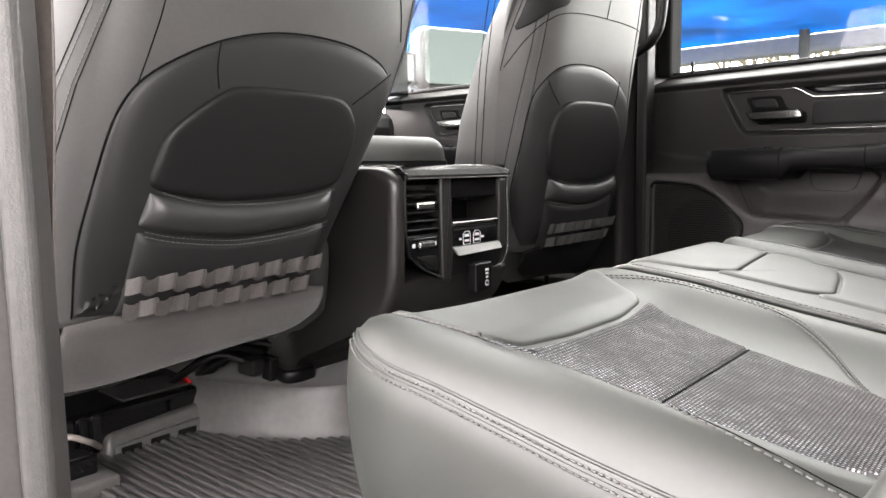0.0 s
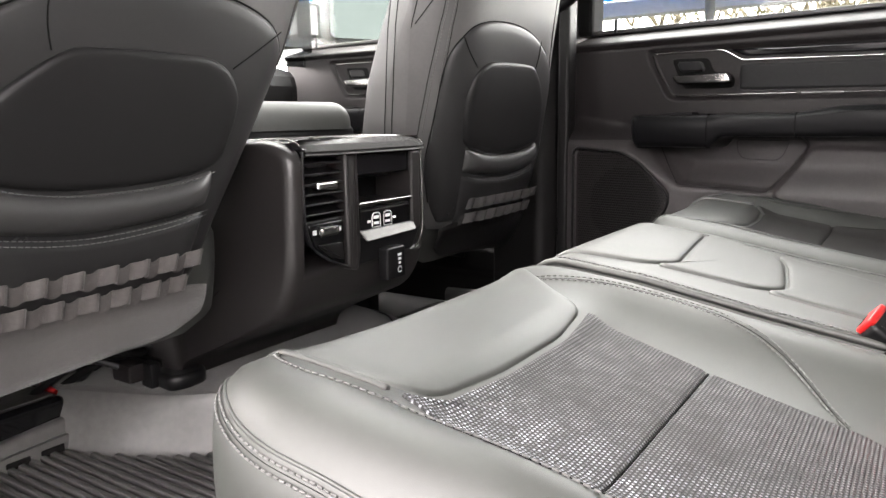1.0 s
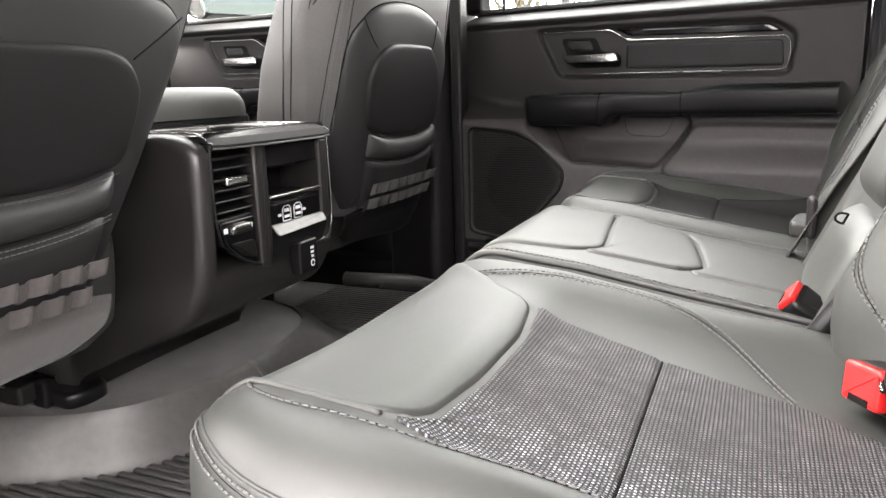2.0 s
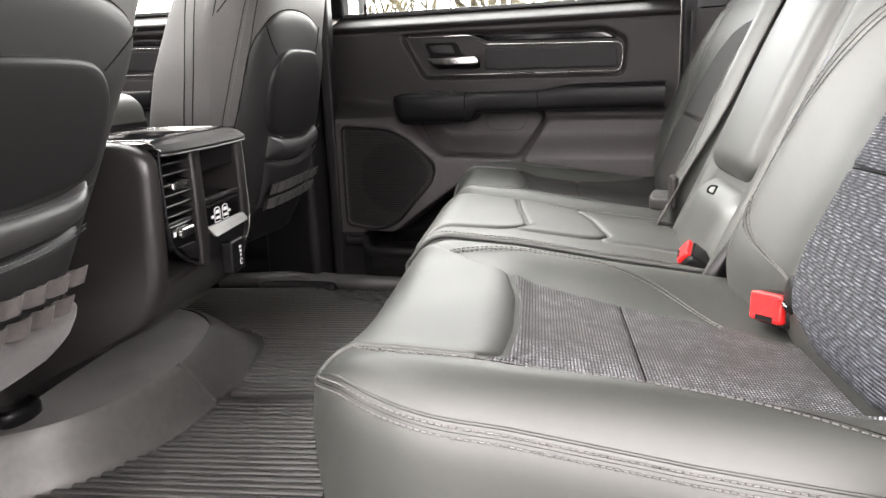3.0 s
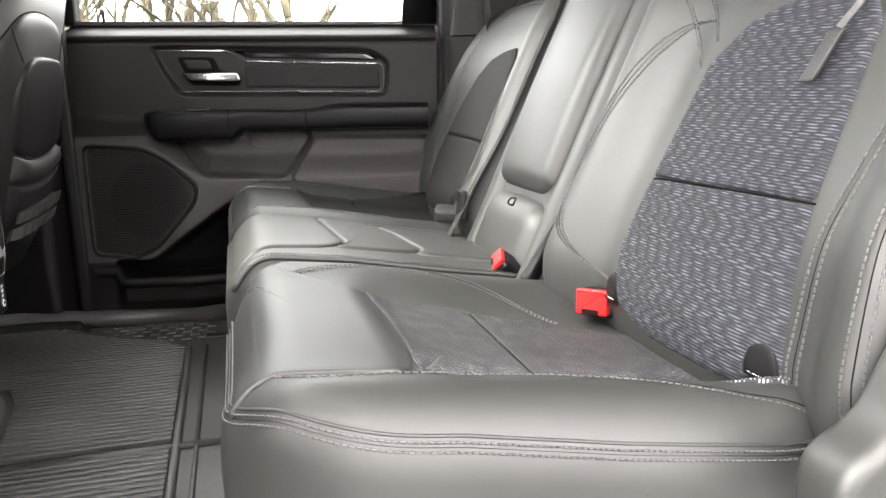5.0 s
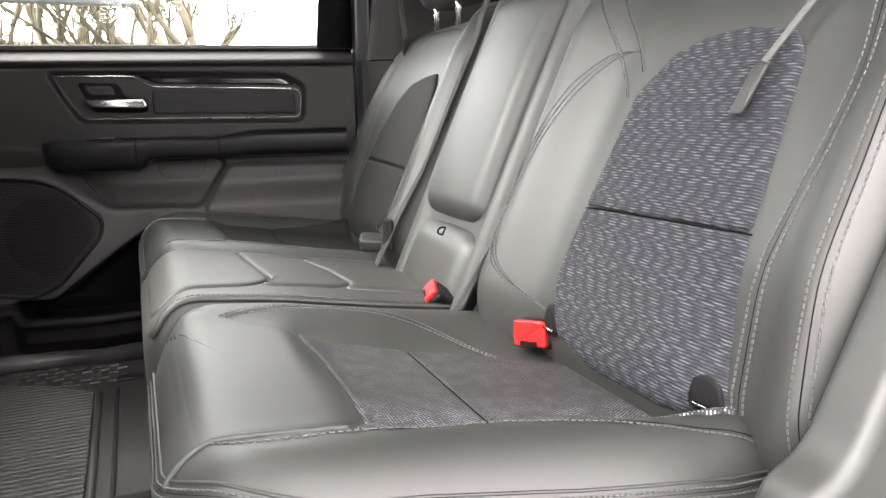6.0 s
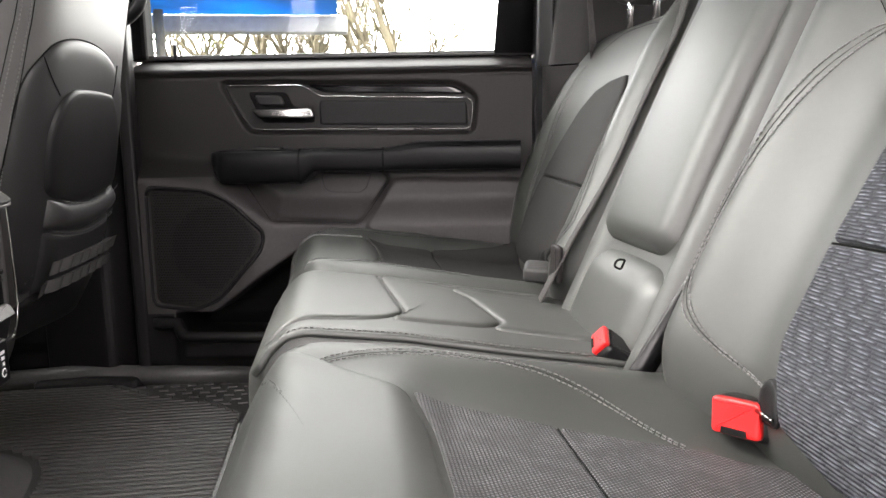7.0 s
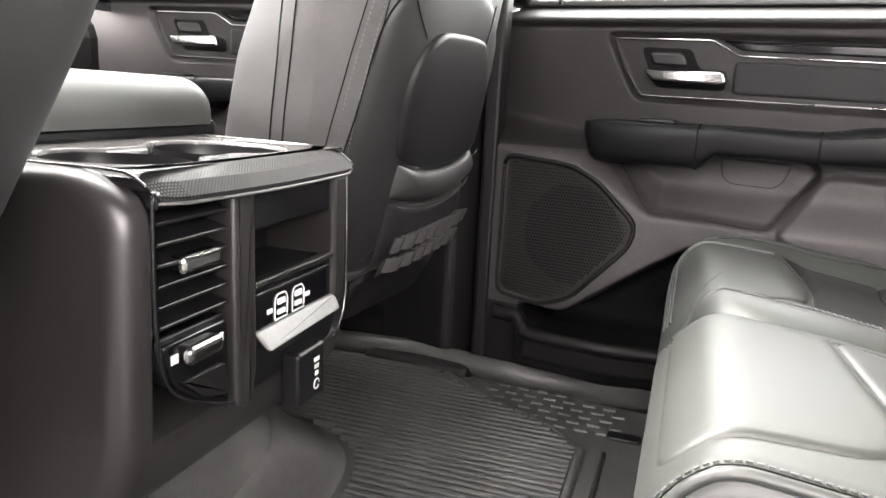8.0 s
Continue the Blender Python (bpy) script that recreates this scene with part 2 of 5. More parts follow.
def rounded(poly, r, n=5):
    """A 2D polygon with its corners rounded."""
    p = [Vector((a, b)) for a, b in poly]
    out = []
    for i in range(len(p)):
        q, a, b = p[i], p[i - 1] - p[i], p[(i + 1) % len(p)] - p[i]
        d = min(r, a.length * 0.45, b.length * 0.45)
        s, e = q + a.normalized() * d, q + b.normalized() * d
        for j in range(n + 1):
            t = j / n
            out.append((1 - t) ** 2 * s + 2 * t * (1 - t) * q + t * t * e)
    return out


def resampled(pts, step, closed=False):
    p = [Vector(q) for q in pts]
    if closed:
        p.append(p[0])
    out, left = [p[0].copy()], step
    for a, b in zip(p, p[1:]):
        d, pos = (b - a).length, 0.0
        while d - pos >= left and d > 1e-9:
            pos += left
            out.append(a + (b - a) * (pos / d))
            left = step
        left -= d - pos
    if closed and len(out) > 2 and (out[-1] - out[0]).length < step * 0.5:
        out.pop()
    return out


def tube_data(pts, r, n=6, closed=False, flat=1.0):
    p = [Vector(q) for q in pts]
    vs, fs, k = [], [], len(p)
    up = Vector((0.13, 0.31, 0.94))
    for i in range(k):
        a = p[i - 1] if (i or closed) else p[i]
        b = p[(i + 1) % k] if (i < k - 1 or closed) else p[i]
        t = (b - a).normalized()
        s = t.cross(up).normalized() if abs(t.dot(up)) < 0.98 else t.cross(Vector((1, 0, 0))).normalized()
        w = s.cross(t)
        for j in range(n):
            an = 2 * math.pi * j / n
            vs.append(p[i] + s * (math.cos(an) * r) + w * (math.sin(an) * r * flat))
    for i in range(k if closed else k - 1):
        for j in range(n):
            q = (i + 1) % k
            fs.append((i * n + j, i * n + (j + 1) % n, q * n + (j + 1) % n, q * n + j))
    if not closed:
        fs.append(tuple(range(n))[::-1])
        fs.append(tuple(range((k - 1) * n, k * n)))
    return vs, fs


def tube(name, pts, r, mat, parent=None, label="", n=6, closed=False):
    if name in ("seam", "side_seam"):
        r *= 0.45
    return mesh_object(name, *tube_data(pts, r, n, closed), mat, True, parent, label)


def stitches(name, pts, mat, parent, length=0.0040, gap=0.0022, r=0.0008):
    """A run of thread stitches along a line."""
    p = resampled(pts, length + gap)
    vs, fs = [], []
    for a, b in zip(p, p[1:]):
        if (b - a).length > 1.6 * (length + gap):
            continue
        d = (b - a).normalized() * (length / 2)
        c = (a + b) / 2
        v, f = tube_data([c - d, c - d * 0.5, c + d * 0.5, c + d], r, 4)
        fs += [tuple(i + len(vs) for i in q) for q in f]
        vs += v
    return mesh_object(name, vs, fs, mat, True, parent)


def relief(name, us, vs_, surf, mat, parent=None, label=""):
    """A smooth sheet: surf(U, V) gives the X, Y, Z arrays."""
    U, V = np.meshgrid(np.asarray(us, float), np.asarray(vs_, float))
    X, Y, Z = surf(U, V)
    n, m = U.shape
    verts = np.stack([X, Y, Z], -1).reshape(-1, 3)
    idx = np.arange(n * m).reshape(n, m)
    faces = np.stack([idx[:-1, :-1], idx[:-1, 1:], idx[1:, 1:], idx[1:, :-1]], -1).reshape(-1, 4)
    return mesh_object(name, verts.tolist(), [tuple(f) for f in faces.tolist()], mat, True, parent, label)


def sdf(P, Q, poly):
    """Signed distance to a polygon, negative inside."""
    d = np.full(P.shape, 1e9)
    s = np.ones(P.shape)
    k = len(poly)
    for i in range(k):
        ax, ay = poly[i][0], poly[i][1]
        bx, by = poly[i - 1][0], poly[i - 1][1]
        ex, ey, wx, wy = bx - ax, by - ay, P - ax, Q - ay
        t = np.clip((wx * ex + wy * ey) / (ex * ex + ey * ey + 1e-12), 0, 1)
        d = np.minimum(d, (wx - ex * t) ** 2 + (wy - ey * t) ** 2)
        c1, c2, c3 = Q >= ay, Q < by, ex * wy > ey * wx
        flip = (c1 & c2 & c3) | (~c1 & ~c2 & ~c3)
        s = np.where(flip, -s, s)
    return s * np.sqrt(d)


def ss(a, b, x):
    if isinstance(x, (int, float)):
        t = min(max((x - a) / (b - a), 0.0), 1.0)
    else:
        t = np.clip((np.asarray(x, float) - a) / (b - a), 0, 1)
    return t * t * (3 - 2 * t)


def panel(name, outline, surf, mat, parent, label="", puff=0.006, edge=0.012, sunk=0.003, rings=9, step=0.008):
    """A padded panel over a surface. outline: closed 2D line; surf(a, b, h): the place at height h over (a, b)."""
    o = resampled(outline, step, True)
    c = sum(o, Vector((0, 0))) / len(o)
    k = len(o)
    area = sum(o[i - 1].x * o[i].y - o[i].x * o[i - 1].y for i in range(k))
    sgn = 1 if area > 0 else -1
    nor = []
    for i in range(k):
        t = (o[(i + 1) % k] - o[i - 1]).normalized()
        nor.append(Vector((-t.y, t.x)) * sgn)
    lev = [(0, -sunk), (edge * 0.12, puff * 0.45), (edge * 0.4, puff * 0.8), (edge, puff)]
    vs, fs = [], []
    for d, h in lev:
        vs += [surf(*(q + m * d), h) for q, m in zip(o, nor)]
    base = [q + m * edge for q, m in zip(o, nor)]
    for r in range(1, rings):
        f = 1 - r / rings
        vs += [surf(*(c + (q - c) * f), puff) for q in base]
    tot = len(lev) + rings - 1
    for i in range(tot - 1):
        for j in range(k):
            fs.append((i * k + j, i * k + (j + 1) % k, (i + 1) * k + (j + 1) % k, (i + 1) * k + j))
    vs.append(surf(*c, puff))
    fs += [((tot - 1) * k + j, (tot - 1) * k + (j + 1) % k, tot * k) for j in range(k)]
    if sgn < 0:
        fs = [f[::-1] for f in fs]
    return mesh_object(name, vs, fs, mat, True, parent, label)


def plate(name, outline, thick, mat, parent=None, label="", place=None, bevel=0.0, back=False):
    """A plate of a 2D outline, from h = 0 to thick, with a rounded rim, set by place(a, b, h). back: round the rim at h = 0 too."""
    o = [Vector(q) for q in outline]
    k = len(o)
    area = sum(o[i - 1].x * o[i].y - o[i].x * o[i - 1].y for i in range(k))
    if area < 0:
        o.reverse()
    place = place or (lambda a, b, h: (a, b, h))
    nor = []
    for i in range(k):
        t = (o[(i + 1) % k] - o[i - 1]).normalized()
        nor.append(Vector((-t.y, t.x)))
    arc = [(bevel * (1 - math.cos(q)), bevel * (1 - math.sin(q))) for q in (0, math.pi / 8, math.pi / 4, 3 * math.pi / 8, math.pi / 2)]
    top = [(d, thick - h) for d, h in arc] + [(bevel + 0.0015, thick)] if bevel else [(0, thick)]
    bot = [(bevel + 0.0015, 0.0)] + [(d, h) for d, h in arc[::-1]] if (bevel and back) else [(0, 0.0)]
    rows = bot + top
    vs = [place(*(q + m * d), h) for d, h in rows for q, m in zip(o, nor)]
    fs = [(r * k + j, r * k + (j + 1) % k, (r + 1) * k + (j + 1) % k, (r + 1) * k + j) for r in range(len(rows) - 1) for j in range(k)]
    fs.append(tuple(range(k))[::-1])
    fs.append(tuple(range((len(rows) - 1) * k, len(rows) * k)))
    ob = mesh_object(name, vs, fs, mat, bool(bevel), parent, label)
    bm = bmesh.new()
    bm.from_mesh(ob.data)
    bmesh.ops.recalc_face_normals(bm, faces=bm.faces)
    bm.to_mesh(ob.data)
    bm.free()
    return ob


def band(name, top, bottom, surf, mat, parent, label="", puff=0.01, sunk=0.003, rows=12, power=0.6):
    """A padded strip between an upper and a lower line, which have the same number of points."""
    vs, k = [], len(top)
    for r in range(rows + 1):
        f = r / rows
        for i, (p, q) in enumerate(zip(top, bottom)):
            e = min(1.0, 6 * i / (k - 1), 6 * (k - 1 - i) / (k - 1))
            h = puff * math.sin(math.pi * f) ** power * math.sin(math.pi / 2 * e) ** 0.7
            if r in (0, rows) or i in (0, k - 1):
                h = -sunk
            vs.append(surf(p[0] + (q[0] - p[0]) * f, p[1] + (q[1] - p[1]) * f, h))
    fs = [(r * k + i, r * k + i + 1, (r + 1) * k + i + 1, (r + 1) * k + i) for r in range(rows) for i in range(k - 1)]
    return mesh_object(name, vs, fs, mat, True, parent, label)


def pillow(name, hx, hy, corner, prof, fine, mat, place, parent=None, label="", nside=14):
    """A cushion-like block: prof(d) gives (outward, drop) along the way from corner metres inside the edge; place(x, y, drop)."""
    def axis(h):
        inner = np.linspace(-(h - corner), h - corner, max(3, int(2 * (h - corner) / fine) + 1))
        q = [(k + 1) / nside for k in range(nside)]
        return [(-1, v) for v in q[::-1]] + [(0, v) for v in inner] + [(1, v) for v in q]
    ax, ay = axis(hx), axis(hy)
    vs = []
    for sy, vy in ay:
        for sx, vx in ax:
            if sx and sy:
                m = max(vx, vy)
                out, drop = prof(m)
                r = corner + out
                r = r if m > 0 else 0
                phi = (math.pi / 4) * (vy / vx) if vx >= vy else math.pi / 2 - (math.pi / 4) * (vx / vy)
                x, y = sx * (hx - corner + r * math.cos(phi)), sy * (hy - corner + r * math.sin(phi))
            elif sx:
                out, drop = prof(vx)
                x, y = sx * (hx + out), vy
            elif sy:
                out, drop = prof(vy)
                x, y = vx, sy * (hy + out)
            else:
                drop, x, y = 0.0, vx, vy
            vs.append(place(x, y, drop))
    n, m = len(ax), len(ay)
    fs = [(j * n + i, j * n + i + 1, (j + 1) * n + i + 1, (j + 1) * n + i) for j in range(m - 1) for i in range(n - 1)]
    return mesh_object(name, vs, fs, mat, True, parent, label)


def edge_profile(corner, r, depth, tuck=0.02, bulge=0.0):
    """For pillow(): level, then a rounding of radius r, then a side of that depth which tucks in at its foot."""
    flat, arc = corner - r, r * math.pi / 2
    total = flat + arc + depth
    def prof(m):
        d = m * total
        if d <= flat:
            return d - corner, 0.0
        if d <= flat + arc:
            a = (d - flat) / r
            return -r + r * math.sin(a), r * (1 - math.cos(a))
        s = (d - flat - arc) / depth
        return bulge * math.sin(math.pi * s) - tuck * s * s, r + s * depth
    return prof


MID = 1.085  # the cab's middle line
SX = lambda pts, **k: smoothed([Vector(q) for q in pts], **k)


# ---- the cab ----
def shell(name, dims, mat, label, category, bevel=0.0):
    return tagged(boxed(name, dims, mat, bevel=bevel, seg=3), label, category, kind="structure")


def cab():
    shell("floor", (-2.3, 0.75, 0.30, 1.97, -0.06, 0.0), CARPET, "dark grey carpeted cab floor", "floor")
    # the gap in the headliner is out of view, added to light the bench
    bm = bmesh.new()
    for d in ((-1.75, 0.62, 0.18, 0.56), (-1.75, 0.62, 1.56, 2.02), (-1.75, -1.45, 0.56, 1.56), (-0.67, 0.62, 0.56, 1.56)):
        box(bm, *d, 1.19, 1.24)
    tagged(part("ceiling", bm, LINER), "black fabric headliner with an unseen opening added for light", "ceiling", kind="structure")
    g = shell("added_light_opening", (-1.45, -0.67, 0.56, 1.56, 1.222, 1.228), GLASS, "clear pane over the unseen opening added for light", "window")
    g.visible_shadow = False
    shell("wall_back", (0.34, 0.40, 0.22, 2.0, 0.0, 0.74), PLASTIC_GREY, "charcoal rear cab wall below the rear window", "wall")
    for y0, y1 in ((0.22, 0.42), (1.75, 2.0)):
        shell("wall_back_corner", (0.34, 0.40, y0, y1, 0.744, 1.186), PLASTIC_GREY, "charcoal trim beside the rear window", "pillar")
    g = shell("rear_window", (0.365, 0.371, 0.42, 1.75, 0.744, 1.186), TINTED, "dark tinted rear window", "window")
    g.visible_shadow = False
    shell("dashboard", (-2.3, -1.75, 0.26, 1.92, 0.1, 0.70), PLASTIC, "dark plastic dashboard across the cab", "dashboard", 0.06)
    shell("bulkhead", (-2.36, -2.305, 0.2, 2.0, -0.05, 0.66), PLASTIC_BLACK, "black bulkhead ahead of the dashboard", "wall")
    shell("sill_far", (-2.3, 0.55, 1.95, 2.10, -0.30, 0.07), PLASTIC, "dark plastic sill below the closed doors", "sill")
    shell("wall_far_rear", (0.06, 0.40, 1.99, 2.05, 0.0, 1.186), PLASTIC_BLACK, "black inner body side beside the rear seat", "wall")
    # windscreen out of view; its tint is added to dim light from ahead
    shell("windscreen", (-1.80, -1.79, 0.2, 2.0, 0.705, 1.186), TINTED, "unseen windscreen above the dashboard, tinted to hold back light", "window")
    shell("sill_near_front", (-2.3, -0.96, 0.16, 0.30, -0.30, 0.02), PLASTIC, "dark plastic sill below the front door", "sill")
    shell("door_sill", (-0.95, 0.45, 0.19, 0.32, -0.12, 0.03), PLASTIC, "dark plastic sill of the open rear door", "sill", 0.01)
    shell("wall_near_rear", (0.30, 0.40, 0.18, 0.215, 0.0, 1.186), PLASTIC_GREY, "charcoal frame of the open rear door", "wall")
    shell("wall_near_front", (-2.3, -1.12, 0.18, 0.25, -0.05, 0.72), PLASTIC, "dark plastic front door trim beside the driver", "door", 0.02)


cab()


def near_pillar():
    p = thing("door_pillar", (-0.60, 0.244, 0), "grey plastic pillar trim with a black rubber seal", "pillar", kind="structure")
    plate("trim", rounded([(-0.16, -0.05), (0.012, -0.05), (0.016, 0.02), (-0.05, 0.05), (-0.16, 0.05)], 0.012), 1.30, PILLAR, p, "", lambda a, b, h: (a, b, h - 0.12), 0.0)
    plate("seal", rounded([(-0.02, 0.03), (0.03, 0.0), (0.036, 0.022), (-0.005, 0.052)], 0.008), 1.28, RUBBER, p, "black rubber door seal", lambda a, b, h: (a, b, h - 0.11), 0.0)


# ---- the doors on the far side ----
ARM_BLACK = material("black_armrest_vinyl", (0.0045, 0.0045, 0.005), 0.32, var=0.15, bump=0.05, bump_scale=1500, spec=0.12)


def door(name, at, label):
    d = thing(name, at, label, "door")
    bez = rounded([(-0.552, 0.682), (-0.035, 0.674), (0.014, 0.645), (0.006, 0.562), (-0.49, 0.569)], 0.02)
    spk = rounded([(-0.700, 0.460), (-0.572, 0.450), (-0.522, 0.426), (-0.452, 0.358), (-0.460, 0.318), (-0.556, 0.210), (-0.612, 0.188), (-0.702, 0.200)], 0.018)
    dish = rounded([(-0.53, 0.47), (-0.436, 0.378), (-0.245, 0.368), (-0.176, 0.470), (-0.25, 0.53), (-0.50, 0.53)], 0.02)
    boss = rounded([(-0.178, 0.472), (0.17, 0.468), (0.17, 0.24), (-0.10, 0.24), (-0.242, 0.366)], 0.02)
    pock = rounded([(-0.66, 0.185), (-0.57, 0.180), (-0.47, 0.255), (-0.36, 0.33), (0.0, 0.30), (0.0, 0.135), (-0.63, 0.140)], 0.02)

    def v(U, Z):
        out = 0.085 * ss(0.700, 0.742, Z) - 0.010 * ss(0.690, 0.705, Z) * ss(0.735, 0.705, Z)
        front = ss(-0.36, -0.50, U)
        out = out - (0.066 * front + 0.040 * (1 - front)) * ss(0.515, 0.445, Z - 0.14 * np.clip(-0.56 - U, 0, 1) + 0.62 * np.clip(U + 0.56, 0, 0.13))
        out = out + 0.014 * ss(0.004, -0.007, sdf(U, Z, bez))
        out = out + 0.024 * ss(0.003, -0.010, sdf(U, Z, dish))
        out = out - 0.012 * ss(0.0, -0.014, sdf(U, Z, boss))
        out = out + 0.012 * ss(0.003, -0.006, sdf(U, Z, spk))
        out = out + 0.120 * ss(0.003, -0.014, sdf(U, Z, pock))
        out = out - 0.016 * ss(0.165, 0.135, Z) * ss(0.06, 0.09, Z) * ss(-0.66, -0.63, U)
        out = out + 0.004 * ss(0.004, 0.0, np.abs(Z - 0.6905))
        return out
    us, zs = np.linspace(-0.745, 0.13, 240), np.linspace(0.03, 0.745, 210)
    depth = v(*np.meshgrid(us, zs))
    low, cut = (int(q) for q in np.searchsorted(zs, (0.178, 0.478)))
    relief("kick_panel", us, zs[:low + 1], lambda U, Z: (U, depth[:low + 1], Z), PLASTIC, d, "black kick panel")
    relief("lower_panel", us, zs[low:cut + 1], lambda U, Z: (U, depth[low:cut + 1], Z), PLASTIC_LOWER, d, "grey hard plastic lower panel")
    relief("upper_panel", us, zs[cut:], lambda U, Z: (U, depth[cut:], Z), PLASTIC_GREY, d, "charcoal upper panel")
    du, dz = us[1] - us[0], zs[1] - zs[0]

    def on(a, b, h):
        p, q = min(max((a - us[0]) / du, 0), len(us) - 1.001), min(max((b - zs[0]) / dz, 0), len(zs) - 1.001)
        i, j = int(p), int(q)
        p, q = p - i, q - j
        y = (depth[j, i] * (1 - p) + depth[j, i + 1] * p) * (1 - q) + (depth[j + 1, i] * (1 - p) + depth[j + 1, i + 1] * p) * q
        return Vector((a, float(y) - h, b))
    run = lambda pts, h, st=0.01: [on(q.x, q.y, h) for q in resampled([Vector(p) for p in pts], st)]
    # trim insert
    panel("insert", rounded([(-0.335, 0.640), (-0.012, 0.633), (-0.008, 0.580), (-0.335, 0.585)], 0.008), on, SUEDE, d, "black padded insert", puff=0.003, edge=0.006)
    panel("gloss_strip", rounded([(-0.362, 0.672), (-0.040, 0.666), (-0.008, 0.647), (-0.325, 0.655)], 0.006), on, GLOSS, d, "piano black strip", puff=0.003, edge=0.004)
    tube("chrome_strip", run([(-0.535, 0.674), (-0.371, 0.672), (-0.33, 0.648), (-0.01, 0.640)], 0.003), 0.0017, CHROME, d, "chrome strip")
    tube("chrome_strip", run(SX([(-0.012, 0.640), (0.001, 0.628), (-0.001, 0.582), (-0.014, 0.573)], n=6) + [Vector((-0.485, 0.578))], 0.003), 0.0014, SATIN, d, "satin chrome strip")
    tube("seam", run(SX([(-0.538, 0.67), (-0.52, 0.63), (-0.485, 0.58)], n=6), 0.001), 0.002, GLOSS, d)
    # handle
    cup = panel("handle_cup", rounded([(-0.492, 0.660), (-0.405, 0.658), (-0.392, 0.626), (-0.345, 0.618), (-0.345, 0.590), (-0.462, 0.592)], 0.01), on, SEAM, d, "black handle cup", puff=0.002, edge=0.004)
    panel("lock_button", rounded([(-0.478, 0.652), (-0.418, 0.651), (-0.408, 0.628), (-0.468, 0.629)], 0.006), lambda a, b, h: on(a, b, h + 0.002), PLASTIC_BLACK, cup, "", puff=0.003, edge=0.004)
    plate("handle", rounded([(-0.478, 0.621), (-0.345, 0.622), (-0.338, 0.602), (-0.35, 0.598), (-0.462, 0.600)], 0.006), 0.014, DARK_CHROME, cup, "chrome pull handle", lambda a, b, h: (a, -0.004 - h - 0.010 * ss(-0.48, -0.42, a), b), 0.005)
    # armrest
    us2 = np.linspace(-0.572, 0.10, 90)
    sec = [(math.cos(q), math.sin(q)) for q in np.linspace(-math.pi / 2, math.pi / 2, 13)]
    vs, fs = [], []
    for u in us2:
        t = float(ss(-0.572, -0.53, float(u)))
        bulge = float(ss(-0.20, -0.10, float(u)))
        deep = float(ss(-0.335, -0.365, float(u)))
        z1, z0 = 0.534 - 0.006 * (1 - t) + 0.013 * bulge, 0.487 + 0.014 * (1 - t) - 0.024 * deep * t
        reach = 0.012 + 0.064 * t ** 0.5
        r = (z1 - z0) / 2
        row = [(0.03, z0)] + [(-reach + r * 0.7 - r * 0.7 * math.copysign(abs(c) ** 0.6, c), (z0 + z1) / 2 + r * math.copysign(abs(k) ** 0.6, k)) for c, k in sec] + [(0.03, z1)]
        vs += [Vector((u, a, b)) for a, b in row]
    n = len(sec) + 2
    fs = [(i * n + j, (i + 1) * n + j, (i + 1) * n + j + 1, i * n + j + 1) for i in range(len(us2) - 1) for j in range(n - 1)] + [tuple(range(n))]
    arm = mesh_object("armrest", vs, fs, ARM_BLACK, True, d, "black padded armrest")
    for u in (-0.367, -0.189):
        i = int((u + 0.572) / (us2[1] - us2[0]))
        tube("armrest_seam", [Vector((u, v.y - 0.0002, v.z)) for v in vs[i * n + 1:(i + 1) * n - 1]], 0.0018, SEAM, arm)
    stitches("stitching", [Vector((x, -0.0745, 0.527 + 0.012 * float(ss(-0.18, -0.05, x)))) for x in np.linspace(-0.18, 0.085, 30)], SEAM, arm, 0.006, 0.002, 0.0012)
    boxed("switch", (-0.47, -0.41, -0.05, -0.015, 0.532, 0.539), PLASTIC_BLACK, arm, "window switch", 0.003)
    # lower trims
    lid = rounded([(-0.338, 0.478), (-0.333, 0.448), (-0.32, 0.437), (-0.252, 0.435), (-0.238, 0.445), (-0.226, 0.478)], 0.006)
    tube("seam", run(lid, 0.001, 0.006), 0.0014, SEAM, d, closed=True)
    tube("seam", run([(-0.515, 0.470), (-0.437, 0.380), (-0.247, 0.370), (-0.180, 0.468)], 0.001, 0.008), 0.0016, SEAM, d)
    gri = panel("speaker_grille", [0.5 * (Vector(q) * 1.94 + Vector((-0.58, 0.33)) * 0.06) for q in spk], on, PLASTIC_GREY, d, "black perforated speaker grille", puff=0.003, edge=0.006)
    tube("grille_rim", run(list(spk) + [spk[0]], 0.003, 0.008), 0.0042, PLASTIC, gri)
    vs, fs = [], []
    I, J = np.meshgrid(np.arange(-22, 26), np.arange(-26, 26))
    A, B = -0.592 + I * 0.0058 + (J % 2) * 0.0029, 0.330 + J * 0.0058
    keep = sdf(A, B, [(q.x, q.y) for q in spk]) < -0.012
    for a, b in zip(A[keep].tolist(), B[keep].tolist()):
        k = len(vs)
        r = 0.0026 if (a + 0.565) ** 2 + (b - 0.325) ** 2 < 0.0082 else 0.0018
        vs += [on(a + r * math.cos(q * math.pi / 3), b + r * math.sin(q * math.pi / 3), 0.0042) for q in range(6)]
        fs.append(tuple(k + q for q in range(6))[::-1])
    mesh_object("grille_holes", vs, fs, SEAM, False, gri)
    # near-black sheet over the recess, standing in for the pocket's shade
    poc = panel("pocket_shade", [Vector(q) * 0.94 + Vector((-0.33, 0.235)) * 0.06 for q in pock], on, SEAM, d, "near-black sheet for the shade in the pocket", puff=0.002, edge=0.004, rings=10)
